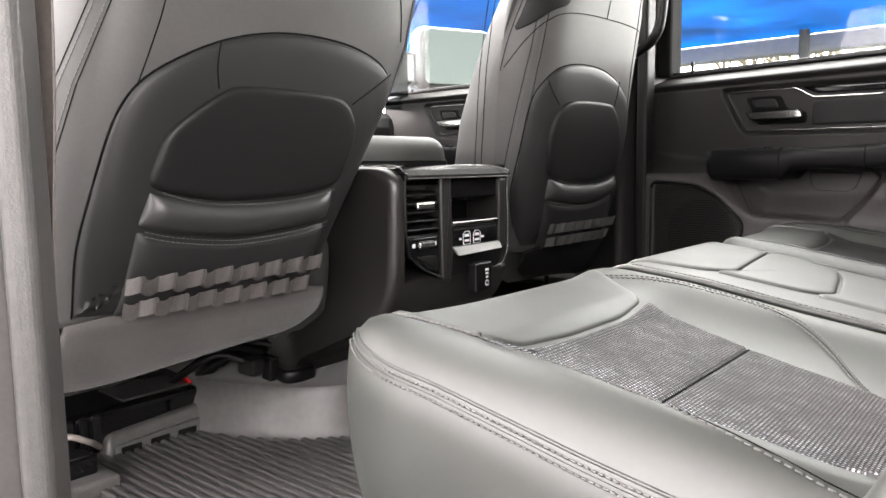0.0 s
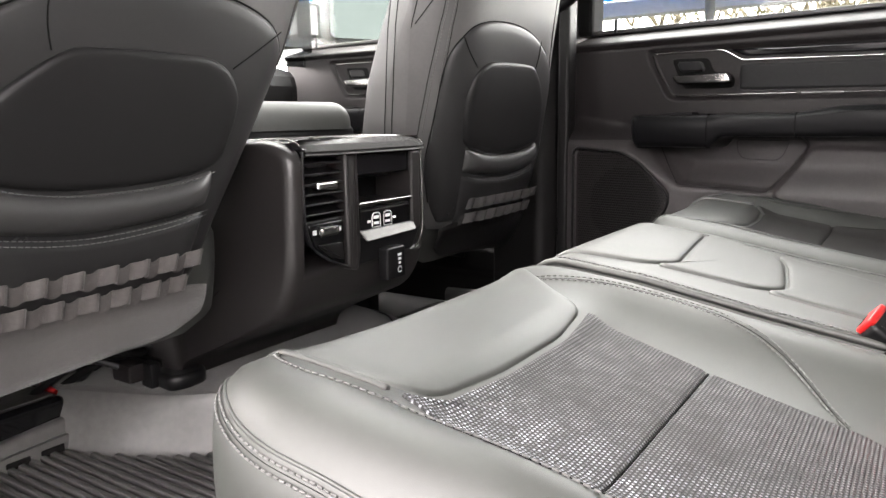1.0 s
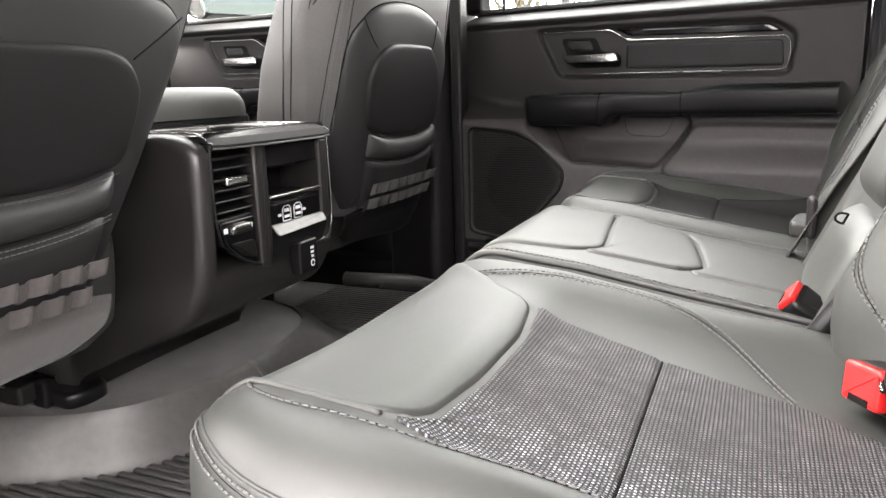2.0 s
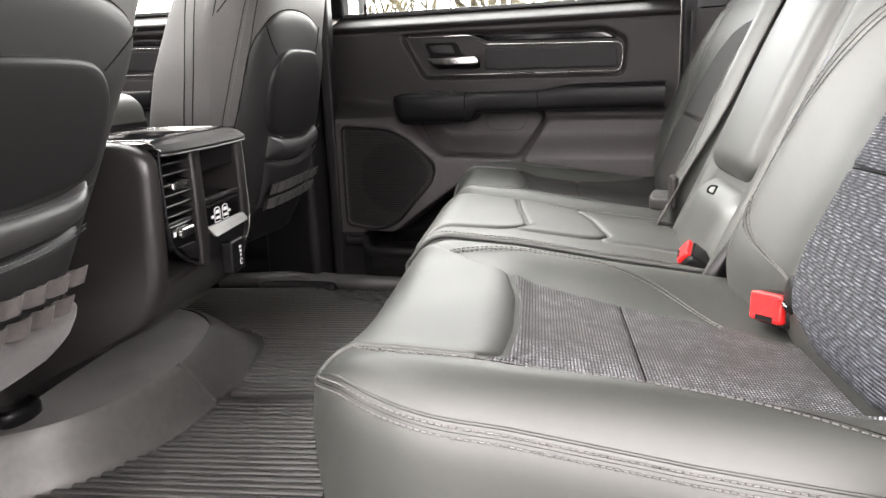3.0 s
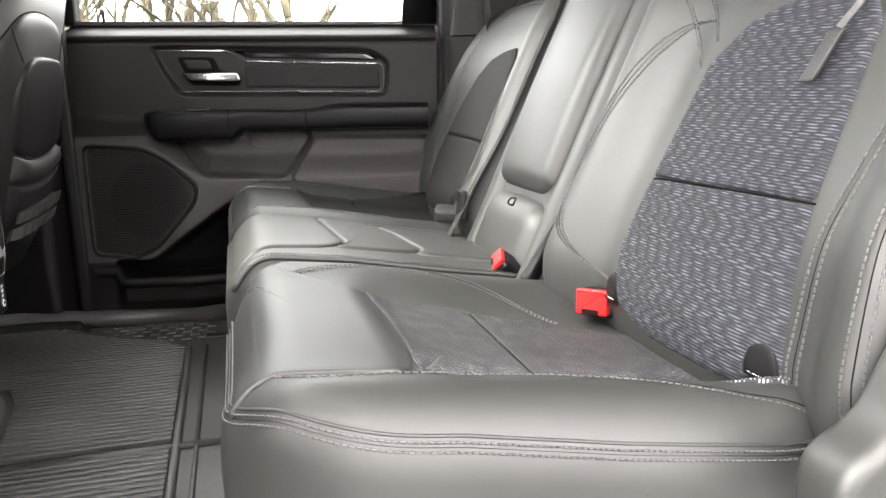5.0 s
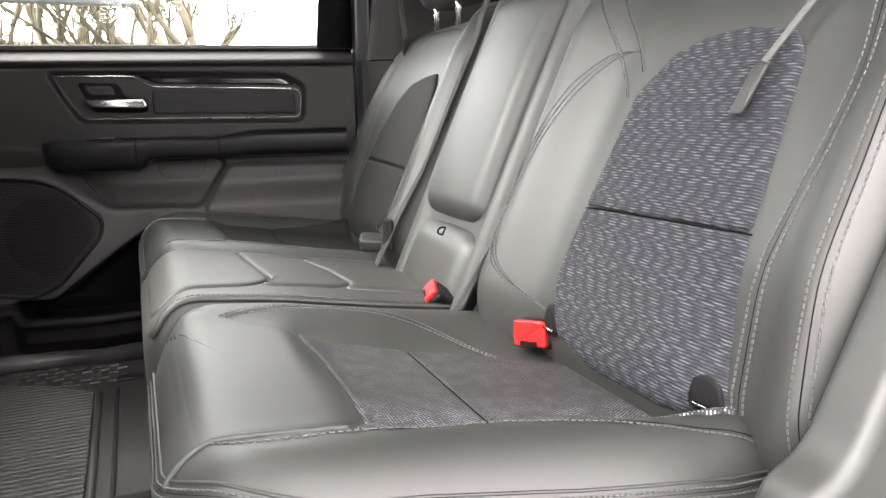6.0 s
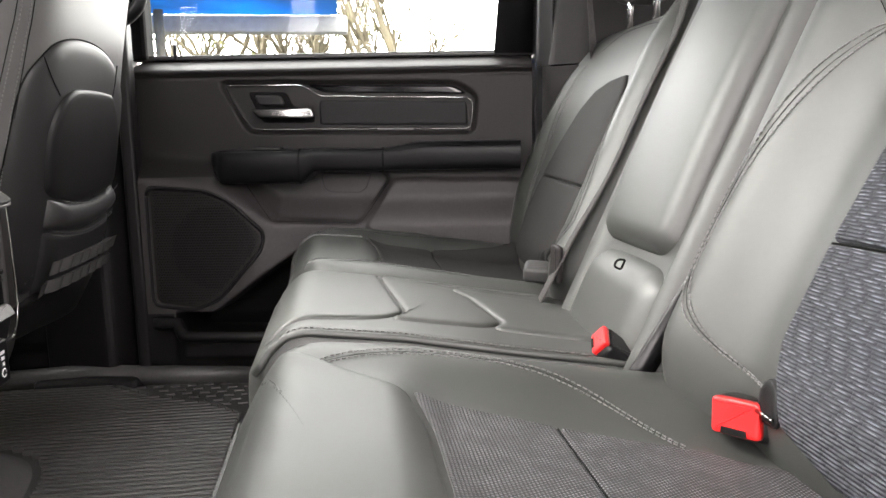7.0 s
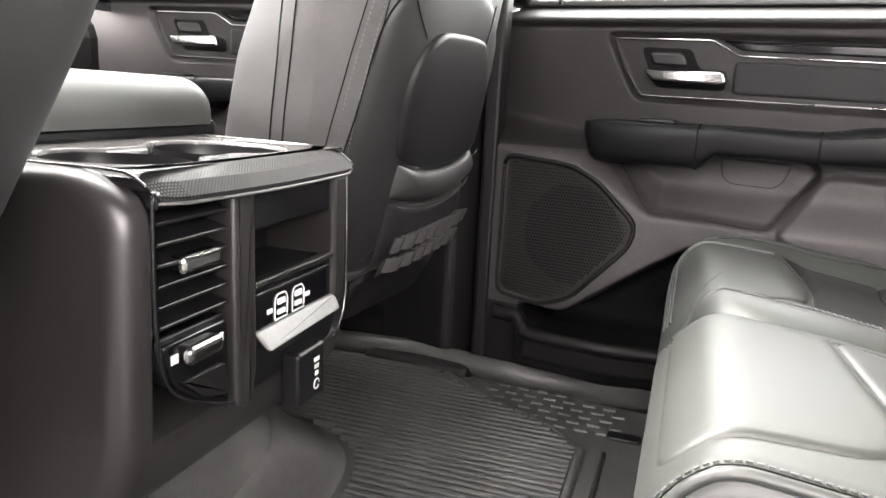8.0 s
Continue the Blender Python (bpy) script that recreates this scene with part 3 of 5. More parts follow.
    tube("pocket_rim", run([(-0.70, 0.160), (-0.65, 0.160), (-0.632, 0.135), (-0.35, 0.133), (0.0, 0.130)], 0.006), 0.014, PLASTIC, poc, n=10)
    boxed("core", (-0.745, 0.13, 0.150, 0.17, -0.02, 0.735), PLASTIC, d, "", 0)
    boxed("glass_seal", (-0.745, 0.13, 0.070, 0.10, 0.735, 0.746), RUBBER, d, "black glass run seal", 0.003)
    plate("window_frame", [(0.052, 0.738), (0.15, 0.738), (0.15, 1.19), (0.092, 1.19)], 0.06, PLASTIC_BLACK, d, "", lambda a, b, h: (a, 0.06 + h, b), 0.006)
    boxed("lock_pin", (-0.665, -0.657, 0.052, 0.060, 0.735, 0.768), PLASTIC_BLACK, d, "black lock pin", 0.002)
    w = boxed("window_pane", (-0.76, 0.10, 0.090, 0.094, 0.736, 1.19), GLASS, d, "clear side window", 0)
    w.visible_shadow = False
    return d


rear = door("rear_door", pose(-0.105, 1.817, 0, 0, 0, -9), "closed rear door with charcoal plastic trim and armrest")
front = copy_thing(rear, pose(-1.135, 1.945, 0.035, 0, 0, -2))
front.name = "front_door"
tagged(front, "closed front passenger door with charcoal plastic trim")


def far_pillars():
    p = thing("pillar_far", (-0.93, 1.93, 0), "black plastic pillar trim between the doors", "pillar", kind="structure")
    plate("trim", rounded([(-0.12, -0.05), (0.03, -0.075), (0.075, -0.03), (0.085, 0.12), (-0.12, 0.12)], 0.02), 1.19, PLASTIC, p, "", lambda a, b, h: (a, b, h), 0.0)
    boxed("seal", (0.078, 0.108, -0.07, -0.02, 0.03, 1.18), PLASTIC, p, "black rubber door seal", 0.008, 3)
    boxed("window_post", (0.04, 0.118, 0.05, 0.13, 0.735, 1.18), SEAM, p, "", 0.01)
    boxed("foot_trim", (-0.14, 0.09, -0.10, 0.06, 0.0, 0.05), PLASTIC, p, "", 0.02, 3)
    boxed("belt_guide", (-0.05, 0.06, -0.115, -0.06, 0.80, 0.98), PLASTIC_BLACK, p, "black belt height adjuster", 0.015, 3)
    tube("grab_handle", SX([(0.05, -0.05, 1.12), (0.13, -0.085, 1.09), (0.158, -0.095, 0.99), (0.154, -0.095, 0.865), (0.128, -0.09, 0.812), (0.05, -0.05, 0.785)]), 0.013, PLASTIC_BLACK, p, "black grab handle", n=10)
    q = thing("pillar_far_rear", (0.10, 1.86, 0), "charcoal rear pillar trim", "pillar", kind="structure")
    plate("trim", rounded([(-0.055, -0.08), (0.02, -0.13), (0.25, -0.13), (0.25, 0.13), (-0.03, 0.13)], 0.02), 0.70, PLASTIC_GREY, q, "", lambda a, b, h: (a, b, h), 0.0)
    plate("upper_trim", rounded([(-0.045, -0.075), (0.02, -0.12), (0.25, -0.12), (0.25, 0.13), (-0.02, 0.13)], 0.02), 0.48, PLASTIC_GREY, q, "", lambda a, b, h: (a + 0.10 * h, b, 0.704 + h), 0.0)
    plate("seal", rounded([(-0.075, -0.045), (-0.045, -0.075), (-0.035, 0.02), (-0.07, 0.02)], 0.01), 1.18, PLASTIC_BLACK, q, "black rubber door seal", lambda a, b, h: (a + 0.04 * max(0, h - 0.7), b, h + 0.03), 0.0)


far_pillars()
near_pillar()


# ---- the rear bench ----
def seat_height(x):
    return np.interp(x, [-0.56, -0.45, -0.33, -0.21, -0.07, 0.10], [0.352, 0.366, 0.352, 0.330, 0.308, 0.300])


FRONT, BACK, NOSE, RIM, ROUND = -0.494, 0.06, 0.070, 0.040, 0.135


def cushion_surface(y0, y1, flip, lift=0.0, bolster=1.0):
    """The upper face of one bench cushion: world x and y, and a height over the face."""
    def w_of(y):
        return (y1 - y) / (y1 - y0) if flip else (y - y0) / (y1 - y0)

    def surf(x, y, h):
        w = w_of(y)
        z = float(seat_height(x)) + lift
        z += bolster * ((0.017 + 0.007 * float(ss(-0.36, -0.22, x))) * math.exp(-((w - 0.11) / 0.075) ** 2) * float(ss(-0.56, -0.36, x)) + 0.009 * math.exp(-((w - 0.89) / 0.07) ** 2))
        z -= bolster * 0.015 * float(ss(0.88, 0.66, w)) * float(ss(0.10, 0.24, w)) * float(ss(-0.36, -0.30, x))
        d = max(0.0, FRONT + NOSE - x)
        z += bolster * 0.006 * math.exp(-(w / 0.10) ** 2) * float(ss(-0.15, -0.44, x))
        z -= 0.048 * (min(d, NOSE) / NOSE) ** 2 * (1 - 0.97 * bolster * math.exp(-(w / 0.34) ** 4))
        return Vector((x, y, z + h))
    return surf


def rim_drop(x, y, hx, hy, corner, r):
    """How far the rounded edge of a cushion lies below its level, at a place from its middle."""
    qx, qy = abs(x) - (hx - corner), abs(y) - (hy - corner)
    e = corner - (math.hypot(max(qx, 0), max(qy, 0)) + min(max(qx, qy), 0.0))
    k = max(0.0, r - max(e, 0.001))
    return r - math.sqrt(r * r - k * k)


def bench_cushion(name, y0, y1, flip, label, cloth):
    c = thing(name, (-0.23, (y0 + y1) / 2, 0), label, "seat cushion", "rear bench cushions")
    base = cushion_surface(y0, y1, flip)
    off = Vector((-0.23, (y0 + y1) / 2, 0))
    mid, hx, hy = Vector(((FRONT + BACK) / 2, (y0 + y1) / 2, 0)), (BACK - FRONT) / 2, (y1 - y0) / 2
    sgn = -1 if flip else 1

    def ease(x, y):
        return float(ss(hy - ROUND, hy - RIM, sgn * y)) * float(ss(-hx, -hx + ROUND, x))

    def surf(x, y, h):
        d = rim_drop(x - mid.x, y - mid.y, hx, hy, ROUND, RIM)
        return base(x, y, h - d * (1 - 0.72 * ease(x - mid.x, y - mid.y))) - off
    Y = lambda w: y1 - w * (y1 - y0) if flip else y0 + w * (y1 - y0)
    P = lambda pts: [(x, Y(w)) for x, w in pts]
    prof = edge_profile(ROUND, RIM, 0.28, 0.085, 0.006)

    def place(x, y, drop):
        ex, ey = max(-hx + 0.006, min(hx, x)), max(-hy, min(hy, y))
        v = base(ex + mid.x, ey + mid.y, 0.0)
        v.x, v.y = x + mid.x, y + mid.y
        drop -= 0.72 * min(drop, RIM) * ease(x, y)
        v.z = max(0.035, v.z - drop)
        return v - off
    cover = pillow("cover", hx, hy, ROUND, prof, 0.012, LEATHER, place, c, nside=30)
    rimmed = lambda x, y, h: surf(x, y, h * float(ss(FRONT + 0.01, FRONT + 0.08, x)) - 0.002 * float(ss(FRONT + 0.06, FRONT + 0.01, x)))
    panel("front_pad", rounded(P([(-0.487, 0.199), (-0.40, 0.197), (-0.354, 0.205), (-0.335, 0.246), (-0.328, 0.40), (-0.328, 0.59), (-0.339, 0.727), (-0.411, 0.826), (-0.480, 0.905)]), 0.014), rimmed, LEATHER, c, "smooth black leather front pad", puff=0.0032, edge=0.012, sunk=0.0035, rings=16)
    panel("insert", rounded(P([(-0.350, 0.192), (-0.331, 0.246), (-0.3245, 0.40), (-0.3245, 0.59), (-0.334, 0.737), (-0.2154, 0.688), (-0.2154, 0.192)]), 0.006), surf, cloth, c, "woven mesh insert", puff=0.003, edge=0.0045, rings=14)
    panel("insert", rounded(P([(-0.2146, 0.190), (-0.2146, 0.686), (-0.097, 0.638), (-0.035, 0.565), (0.04, 0.50), (0.04, 0.07), (-0.035, 0.105), (-0.085, 0.145), (-0.15, 0.172)]), 0.006), surf, cloth, c, "woven mesh insert", puff=0.003, edge=0.0045, rings=14)
    inner = SX([(x, Y(w), 0) for x, w in ((-0.432, 0.765), (-0.405, 0.828), (-0.345, 0.872), (-0.24, 0.882), (-0.165, 0.806), (-0.105, 0.64))])
    outer = SX([(x, Y(w), 0) for x, w in ((-0.452, 0.196), (-0.438, 0.166), (-0.400, 0.136), (-0.34, 0.140), (-0.25, 0.140), (-0.166, 0.117), (-0.10, 0.092), (0.0, 0.05))])
    tube("seam", [surf(-0.215, Y(w), 0.0012) for w in np.linspace(0.20, 0.68, 40)], 0.0026, SEAM, cover)
    fold = SX([(x, Y(w), 0) for x, w in ((-0.354, 0.188), (-0.40, 0.191), (-0.455, 0.193), (-0.484, 0.190))])
    tube("seam", [surf(q.x, q.y, -0.0002) for q in inner], 0.0012, SEAM, cover)
    for dy in (-0.0050, 0.0050):
        stitches("stitching", [surf(q.x, q.y + dy, 0.0010) for q in inner], THREAD, cover)
    tube("seam", [surf(q.x, q.y, -0.0002) for q in outer], 0.0011, SEAM, cover)
    stitches("stitching", [surf(q.x, q.y - 0.0045 * sgn, 0.0008) for q in outer], THREAD, cover)
    tube("fold", [surf(q.x, q.y, 0.0006) for q in fold], 0.0030, LEATHER, cover, n=8)
    # piping round the outer side and the nose
    ye, sg = Y(0.0), (1 if flip else -1)
    cx, cy = FRONT + ROUND, ye - sg * ROUND
    way = [(x, ye, 0.0, sg) for x in np.linspace(0.05, cx, 40)]
    way += [(cx - ROUND * math.sin(q), cy + sg * ROUND * math.cos(q), -math.sin(q), sg * math.cos(q)) for q in np.linspace(0.08, 1.5, 18)]
    way += [(FRONT, y, -1.0, 0.0) for y in np.linspace(cy - sg * 0.01, Y(1.0) + sg * 0.10, 20)]

    def low(p, o, z):
        x, y, nx, ny = p
        out, drop = (RIM + o) * math.sin(z) - RIM, RIM - (RIM + o) * math.cos(z)
        px, py = x + nx * out, y + ny * out
        return Vector((px, py, base(max(px, FRONT + 0.006), py, 0).z - drop)) - off
    tube("piping", [low(p, 0.0, 0.87) for p in way], 0.0014, LEATHER, cover, n=8)
    tube("seam", [low(p, -0.0004, 1.05) for p in way], 0.0006, SEAM, cover)
    for z in (0.975, 1.125):
        stitches("stitching", [low(p, 0.0012, z) for p in way], THREAD, cover, 0.0036, 0.0014, 0.0009)
    return c


def middle_cushion(y0, y1):
    c = thing("middle_seat_cushion", (-0.23, (y0 + y1) / 2, 0), "black leather middle seat cushion with three padded panels", "seat cushion", "rear bench cushions")
    base = cushion_surface(y0, y1, False, 0.003, 0.0)
    off = Vector((-0.23, (y0 + y1) / 2, 0))
    hx, hy = (BACK - FRONT) / 2, (y1 - y0) / 2
    mid = Vector(((FRONT + BACK) / 2, (y0 + y1) / 2, 0))
    surf = lambda x, y, h: base(x, y, h - rim_drop(x - mid.x, y - mid.y, hx, hy, 0.035, 0.014)) - off
    prof = edge_profile(0.035, 0.014, 0.28, 0.012, 0.0)

    def place(x, y, drop):
        v = base(max(-hx + 0.006, x) + mid.x, y + mid.y, 0.0)
        v.x, v.y, v.z = x + mid.x, y + mid.y, max(0.035, v.z - drop)
        return v - off
    cover = pillow("cover", hx, hy, 0.03, prof, 0.012, LEATHER, place, c, nside=18)
    for pts in ([(-0.482, 1.000), (-0.350, 1.030), (-0.320, 1.062), (-0.335, 1.20), (-0.342, 1.285), (-0.482, 1.292)],
                [(-0.344, 1.030), (-0.226, 1.046), (-0.200, 1.075), (-0.221, 1.205), (-0.245, 1.262), (-0.3395, 1.284), (-0.3325, 1.20), (-0.3175, 1.062)],
                [(-0.222, 1.044), (-0.04, 1.03), (0.03, 1.04), (0.03, 1.20), (-0.242, 1.260), (-0.2185, 1.205), (-0.1975, 1.075)]):
        panel("pad", rounded(pts, 0.022), surf, LEATHER, c, "", puff=0.0042, edge=0.007, sunk=0.0015, rings=10)
    edge = np.linspace(-0.484, 0.03, 60)
    tube("piping", [surf(x, y0 + 0.004, 0.0020) for x in edge], 0.0042, LEATHER, cover, n=8)
    tube("seam", [surf(x, y0 + 0.0115, 0.0002) for x in edge], 0.0012, SEAM, cover)
    stitches("stitching", [surf(x, y0 + 0.016, 0.0008) for x in edge], THREAD, cover)
    line = [Vector((x, y1 - 0.030 + 0.02 * float(ss(-0.2, 0.05, x)), 0)) for x in np.linspace(-0.486, 0.04, 50)]
    tube("seam", [surf(q.x, q.y, 0.0) for q in line], 0.0012, SEAM, cover)
    stitches("stitching", [surf(q.x, q.y - 0.006, 0.001) for q in line], THREAD, cover)
    return c


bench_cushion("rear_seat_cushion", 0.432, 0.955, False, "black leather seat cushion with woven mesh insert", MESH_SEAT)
middle_cushion(0.960, 1.318)
bench_cushion("rear_seat_cushion", 1.323, 1.77, True, "black leather seat cushion with woven mesh insert painted dark, without glints", MESH_NO_GLINT)
SLOPE = math.atan(0.45)


def slope_frame(yc):
    return Matrix.Translation((-0.082, yc, 0.27)) @ Matrix.Rotation(SLOPE, 4, "Y")


def up(z):
    return (z - 0.27) / math.cos(SLOPE)


def bench_back(name, y0, y1, flip, label, cloth, top=0.79, wing=0.045):
    yc = (y0 + y1) / 2
    c = thing(name, slope_frame(yc), label, "seat back", "rear bench backrests")
    L, hw = up(top), (y1 - y0) / 2
    W = lambda y: (hw - y) / (2 * hw) if flip else (y + hw) / (2 * hw)
    Yl = lambda w: hw - w * 2 * hw if flip else w * 2 * hw - hw
    prof = edge_profile(0.075, 0.055, 0.09, 0.01, 0.0)

    def face(y, s):
        w = W(y)
        b = 0.022 * math.exp(-((w + 0.035) / 0.075) ** 2) * float(ss(L * 1.05, L * 0.55, s)) + 0.036 * math.exp(-((w - 0.875) / 0.09) ** 2) - 0.006 * math.exp(-((w - 0.69) / 0.05) ** 2) * float(ss(L * 1.0, L * 0.55, s))
        b += 0.005 * math.exp(-((s - 0.16) / 0.12) ** 2) * math.exp(-((w - 0.48) / 0.3) ** 2)
        b -= 0.030 * float(ss(0.24, 0.06, w)) * float(ss(0.22, 0.05, s))
        b -= 0.035 * float(ss(0.10, 0.0, s)) + 0.02 * float(ss(L - 0.14, L, s))
        return b
    lean = (0.5 if flip else -0.5) * wing
    surf = lambda y, s, h: Vector((-face(y, s) - h + rim_drop(s - L / 2, y - lean, L / 2, hw + wing / 2, 0.075, 0.055), y, s))
    place = lambda x, y, drop: Vector((-face(y + lean, max(0.0, x + L / 2)) + drop, y + lean, x + L / 2))
    cover = pillow("cover", L / 2, hw + wing / 2, 0.075, prof, 0.014, LEATHER, place, c, nside=20)
    P = lambda pts: [(Yl(w), up(z)) for w, z in pts]
    low_line = [(0.22, 0.318), (0.10, 0.332), (0.12, 0.40), (0.145, 0.4755), (0.640, 0.4695), (0.645, 0.39), (0.58, 0.332), (0.45, 0.316)]
    top_line = [(0.146, 0.4775), (0.165, 0.56), (0.18, 0.63), (0.22, 0.655), (0.34, 0.664), (0.44, 0.660), (0.53, 0.645), (0.617, 0.600), (0.641, 0.4715)]
    if flip:
        low_line = [(0.24, 0.322), (0.18, 0.35), (0.172, 0.42), (0.192, 0.4755), (0.677, 0.4695), (0.675, 0.385), (0.60, 0.332), (0.45, 0.316)]
        top_line = [(0.194, 0.4775), (0.222, 0.54), (0.29, 0.602), (0.38, 0.636), (0.50, 0.650), (0.625, 0.656), (0.655, 0.63), (0.678, 0.4715)]
    lowp, topp = rounded(P(low_line), 0.004), rounded(P(top_line), 0.004)
    panel("insert", lowp, surf, cloth, c, "woven mesh insert", puff=0.005, edge=0.006, rings=16)
    panel("insert", topp, surf, cloth, c, "woven mesh insert", puff=0.005, edge=0.006, rings=16)
    w0, w1 = (0.19, 0.68) if flip else (0.143, 0.643)
    tube("seam", [surf(Yl(w), up(0.4765 - 0.006 * (w - w0) / (w1 - w0)), 0.0008) for w in np.linspace(w0, w1, 40)], 0.0022, SEAM, cover)
    run = lambda pts: [(q.x, q.y) for q in SX([(Yl(w), up(z)) for w, z in pts])]
    bol = run([(0.61, 0.348), (0.80, 0.365), (0.880, 0.40), (0.892, 0.44), (0.87, 0.52), (0.82, 0.60), (0.758, 0.645), (0.69, 0.655)])
    out = run([(0.085, 0.34), (0.090, 0.40), (0.092, 0.455), (0.078, 0.51), (0.060, 0.56), (0.050, 0.62), (0.08, 0.70)])
    rim = run([(-0.060, 0.31), (-0.045, 0.36), (-0.038, 0.42), (-0.032, 0.48), (-0.030, 0.56), (-0.02, 0.66)])
    for line, mat in ((bol, THREAD), (out, THREAD), (rim, THREAD)):
        tube("seam", [surf(a, b, -0.0002) for a, b in line], 0.0013, SEAM, cover)
        for k in (-0.006, 0.006):
            stitches("stitching", [surf(a + k, b, 0.0010) for a, b in line], mat, cover, 0.0044, 0.0018, 0.0010)
    for pts in ([(0.667, 0.598), (0.748, 0.65), (0.845, 0.71), (0.915, 0.77)], [(0.640, 0.628), (0.712, 0.67), (0.785, 0.71), (0.85, 0.77)]):
        line = run(pts)
        tube("seam", [surf(a, b, -0.0002) for a, b in line], 0.0013, SEAM, cover)
        stitches("stitching", [surf(a - 0.005, b, 0.0012) for a, b in line], THREAD, cover)
    line = run([(0.70, 0.73), (0.55, 0.752), (0.30, 0.752), (0.16, 0.72)])
    tube("seam", [surf(a, b, -0.0002) for a, b in line], 0.0013, SEAM, cover)
    # openings for the child-seat anchors
    for w in (0.135, 0.61):
        o = rounded([(Yl(w) + a * 0.019, up(0.345) + b * 0.8) for a, b in ((-0.9, -0.022), (-0.6, 0.012), (-0.1, 0.024), (0.7, 0.016), (0.95, -0.022))], 0.010)
        flap = panel("anchor_pocket", o, lambda a, b, h: surf(a, b, h + 0.0045), SUEDE, c, "black leather anchor flap", puff=0.002, edge=0.006)
        tube("anchor_rim", [surf(q.x, q.y, 0.0035) for q in resampled(o, 0.006, True)], 0.0014, SUEDE, flap, closed=True)
        tube("anchor_bar", [surf(Yl(w) - 0.014, up(0.334), 0.009), surf(Yl(w) + 0.010, up(0.334), 0.009)], 0.0022, DARK_CHROME, flap, "steel anchor bar")
    return c


def side_trim():
    s = thing("seat_side_trim", (-0.062, 0.376, 0.27), "grey leather-covered trim beside the seat back", "trim")
    plate("cover", rounded([(-0.035, 0.0), (0.035, -0.01), (0.07, 0.04), (0.30, 0.53), (0.235, 0.53), (0.012, 0.075), (-0.03, 0.055)], 0.02), 0.05, LEATHER, s, "", lambda a, b, h: (a, h - 0.025, b), 0.012, True)
    tube("cord", [Vector((0.045 + 0.225 * k, -0.027, 0.01 + 0.50 * k)) for k in np.linspace(0, 1, 12)], 0.003, RUBBER, s, "black edge cord")


side_trim()
bench_back("rear_seat_upright", 0.44, 0.945, False, "black leather seat back with woven mesh insert", MESH_BACK)
bench_back("rear_seat_upright", 1.23, 1.745, True, "black leather seat back with woven mesh insert painted dark, without glints", MESH_NO_GLINT)


def middle_back():
    yc = 1.09
    c = thing("middle_seat_upright", slope_frame(yc), "black leather middle seat back with folded armrest", "seat back", "rear bench backrests")
    L = up(0.78)
    prof = edge_profile(0.035, 0.03, 0.07, 0.0)
    pillow("frame", L / 2, 0.146, 0.035, prof, 0.010, LEATHER, lambda x, y, drop: Vector((drop - 0.010 - 0.016 * math.exp(-((abs(y) - 0.122) / 0.014) ** 2), y - 0.012, x + L / 2)), c, nside=10)
    s0, s1 = up(0.415), up(0.755)
    pr = edge_profile(0.03, 0.026, 0.05, 0.0)
    h = (s1 - s0) / 2
    crown = lambda x, y: 0.033 - 0.008 * (y / 0.1) ** 2 + 0.006 * math.cos(math.pi * x / (2 * h))
    pillow("armrest", h, 0.104, 0.03, pr, 0.012, LEATHER, lambda x, y, drop: Vector((drop - crown(x, y), y + 0.004, x + s0 + h)), c, "folded-up padded leather armrest", nside=10)
    s2, s3 = up(0.275), up(0.412)
    h2 = (s3 - s2) / 2
    pillow("lower_panel", h2, 0.122, 0.05, edge_profile(0.05, 0.046, 0.02, 0.0), 0.012, LEATHER, lambda x, y, drop: Vector((drop - 0.032 + 0.7 * y * y + 1.2 * max(0.0, -x - 0.01) ** 2, y - 0.010, x + s2 + h2)), c, "", nside=12)
    t = SX([(-0.033, -0.039, up(0.397)), (-0.041, -0.041, up(0.395)), (-0.043, -0.039, up(0.390)), (-0.040, -0.037, up(0.386)), (-0.033, -0.039, up(0.386))], n=5)
    tube("pull_loop", t, 0.0014, SEAM, c, "black pull loop", closed=True)
    return c


middle_back()


def headrest(y, name, label):
    h = thing(name, (0.16, y, 0.785), label, "headrest", "rear headrests")
    pillow("pad", 0.055, 0.12, 0.04, edge_profile(0.04, 0.035, 0.05, 0.0), 0.02, LEATHER_SOFT, lambda x, yy, drop: Vector((drop - 0.02, yy, x + 0.075)), h, nside=10)
    boxed("back_shell", (0.0, 0.05, -0.11, 0.11, 0.025, 0.125), SUEDE, h, "", 0.02, 3)
    for sy in (-0.06, 0.06):
        tube("post", [Vector((0.01, sy, -0.03)), Vector((0.012, sy, 0.05))], 0.006, CHROME, h, "chrome post", n=8)


headrest(1.56, "headrest", "black leather headrest on the far seat back")


# ---- belts and buckles ----
def buckle(name, at, red, label):
    b = thing(name, at, label, "buckle", "seat belt buckles")
    plate("body", rounded([(-0.060, -0.022), (0.036, -0.026), (0.042, -0.018), (0.042, 0.018), (0.036, 0.026), (-0.060, 0.022)], 0.008), 0.032, PLASTIC_BLACK if red else BUCKLE_GREY, b, "buckle body", lambda x, y, h: (x, y, h), 0.008, True)
    if red:
        plate("button", rounded([(-0.014, -0.0205), (0.014, -0.0205), (0.014, 0.0205), (-0.014, 0.0205)], 0.004), 0.009, RED, b, "red release button", lambda x, y, h: (0.038 + h, y, x + 0.0175), 0.0025)
        boxed("slot", (0.0462, 0.0474, -0.011, 0.011, 0.0045, 0.0095), SEAM, b, "", 0)
    boxed("strap", (-0.12, -0.056, -0.018, 0.018, 0.010, 0.017), BELT, b, "black webbing strap", 0.002)
    return b


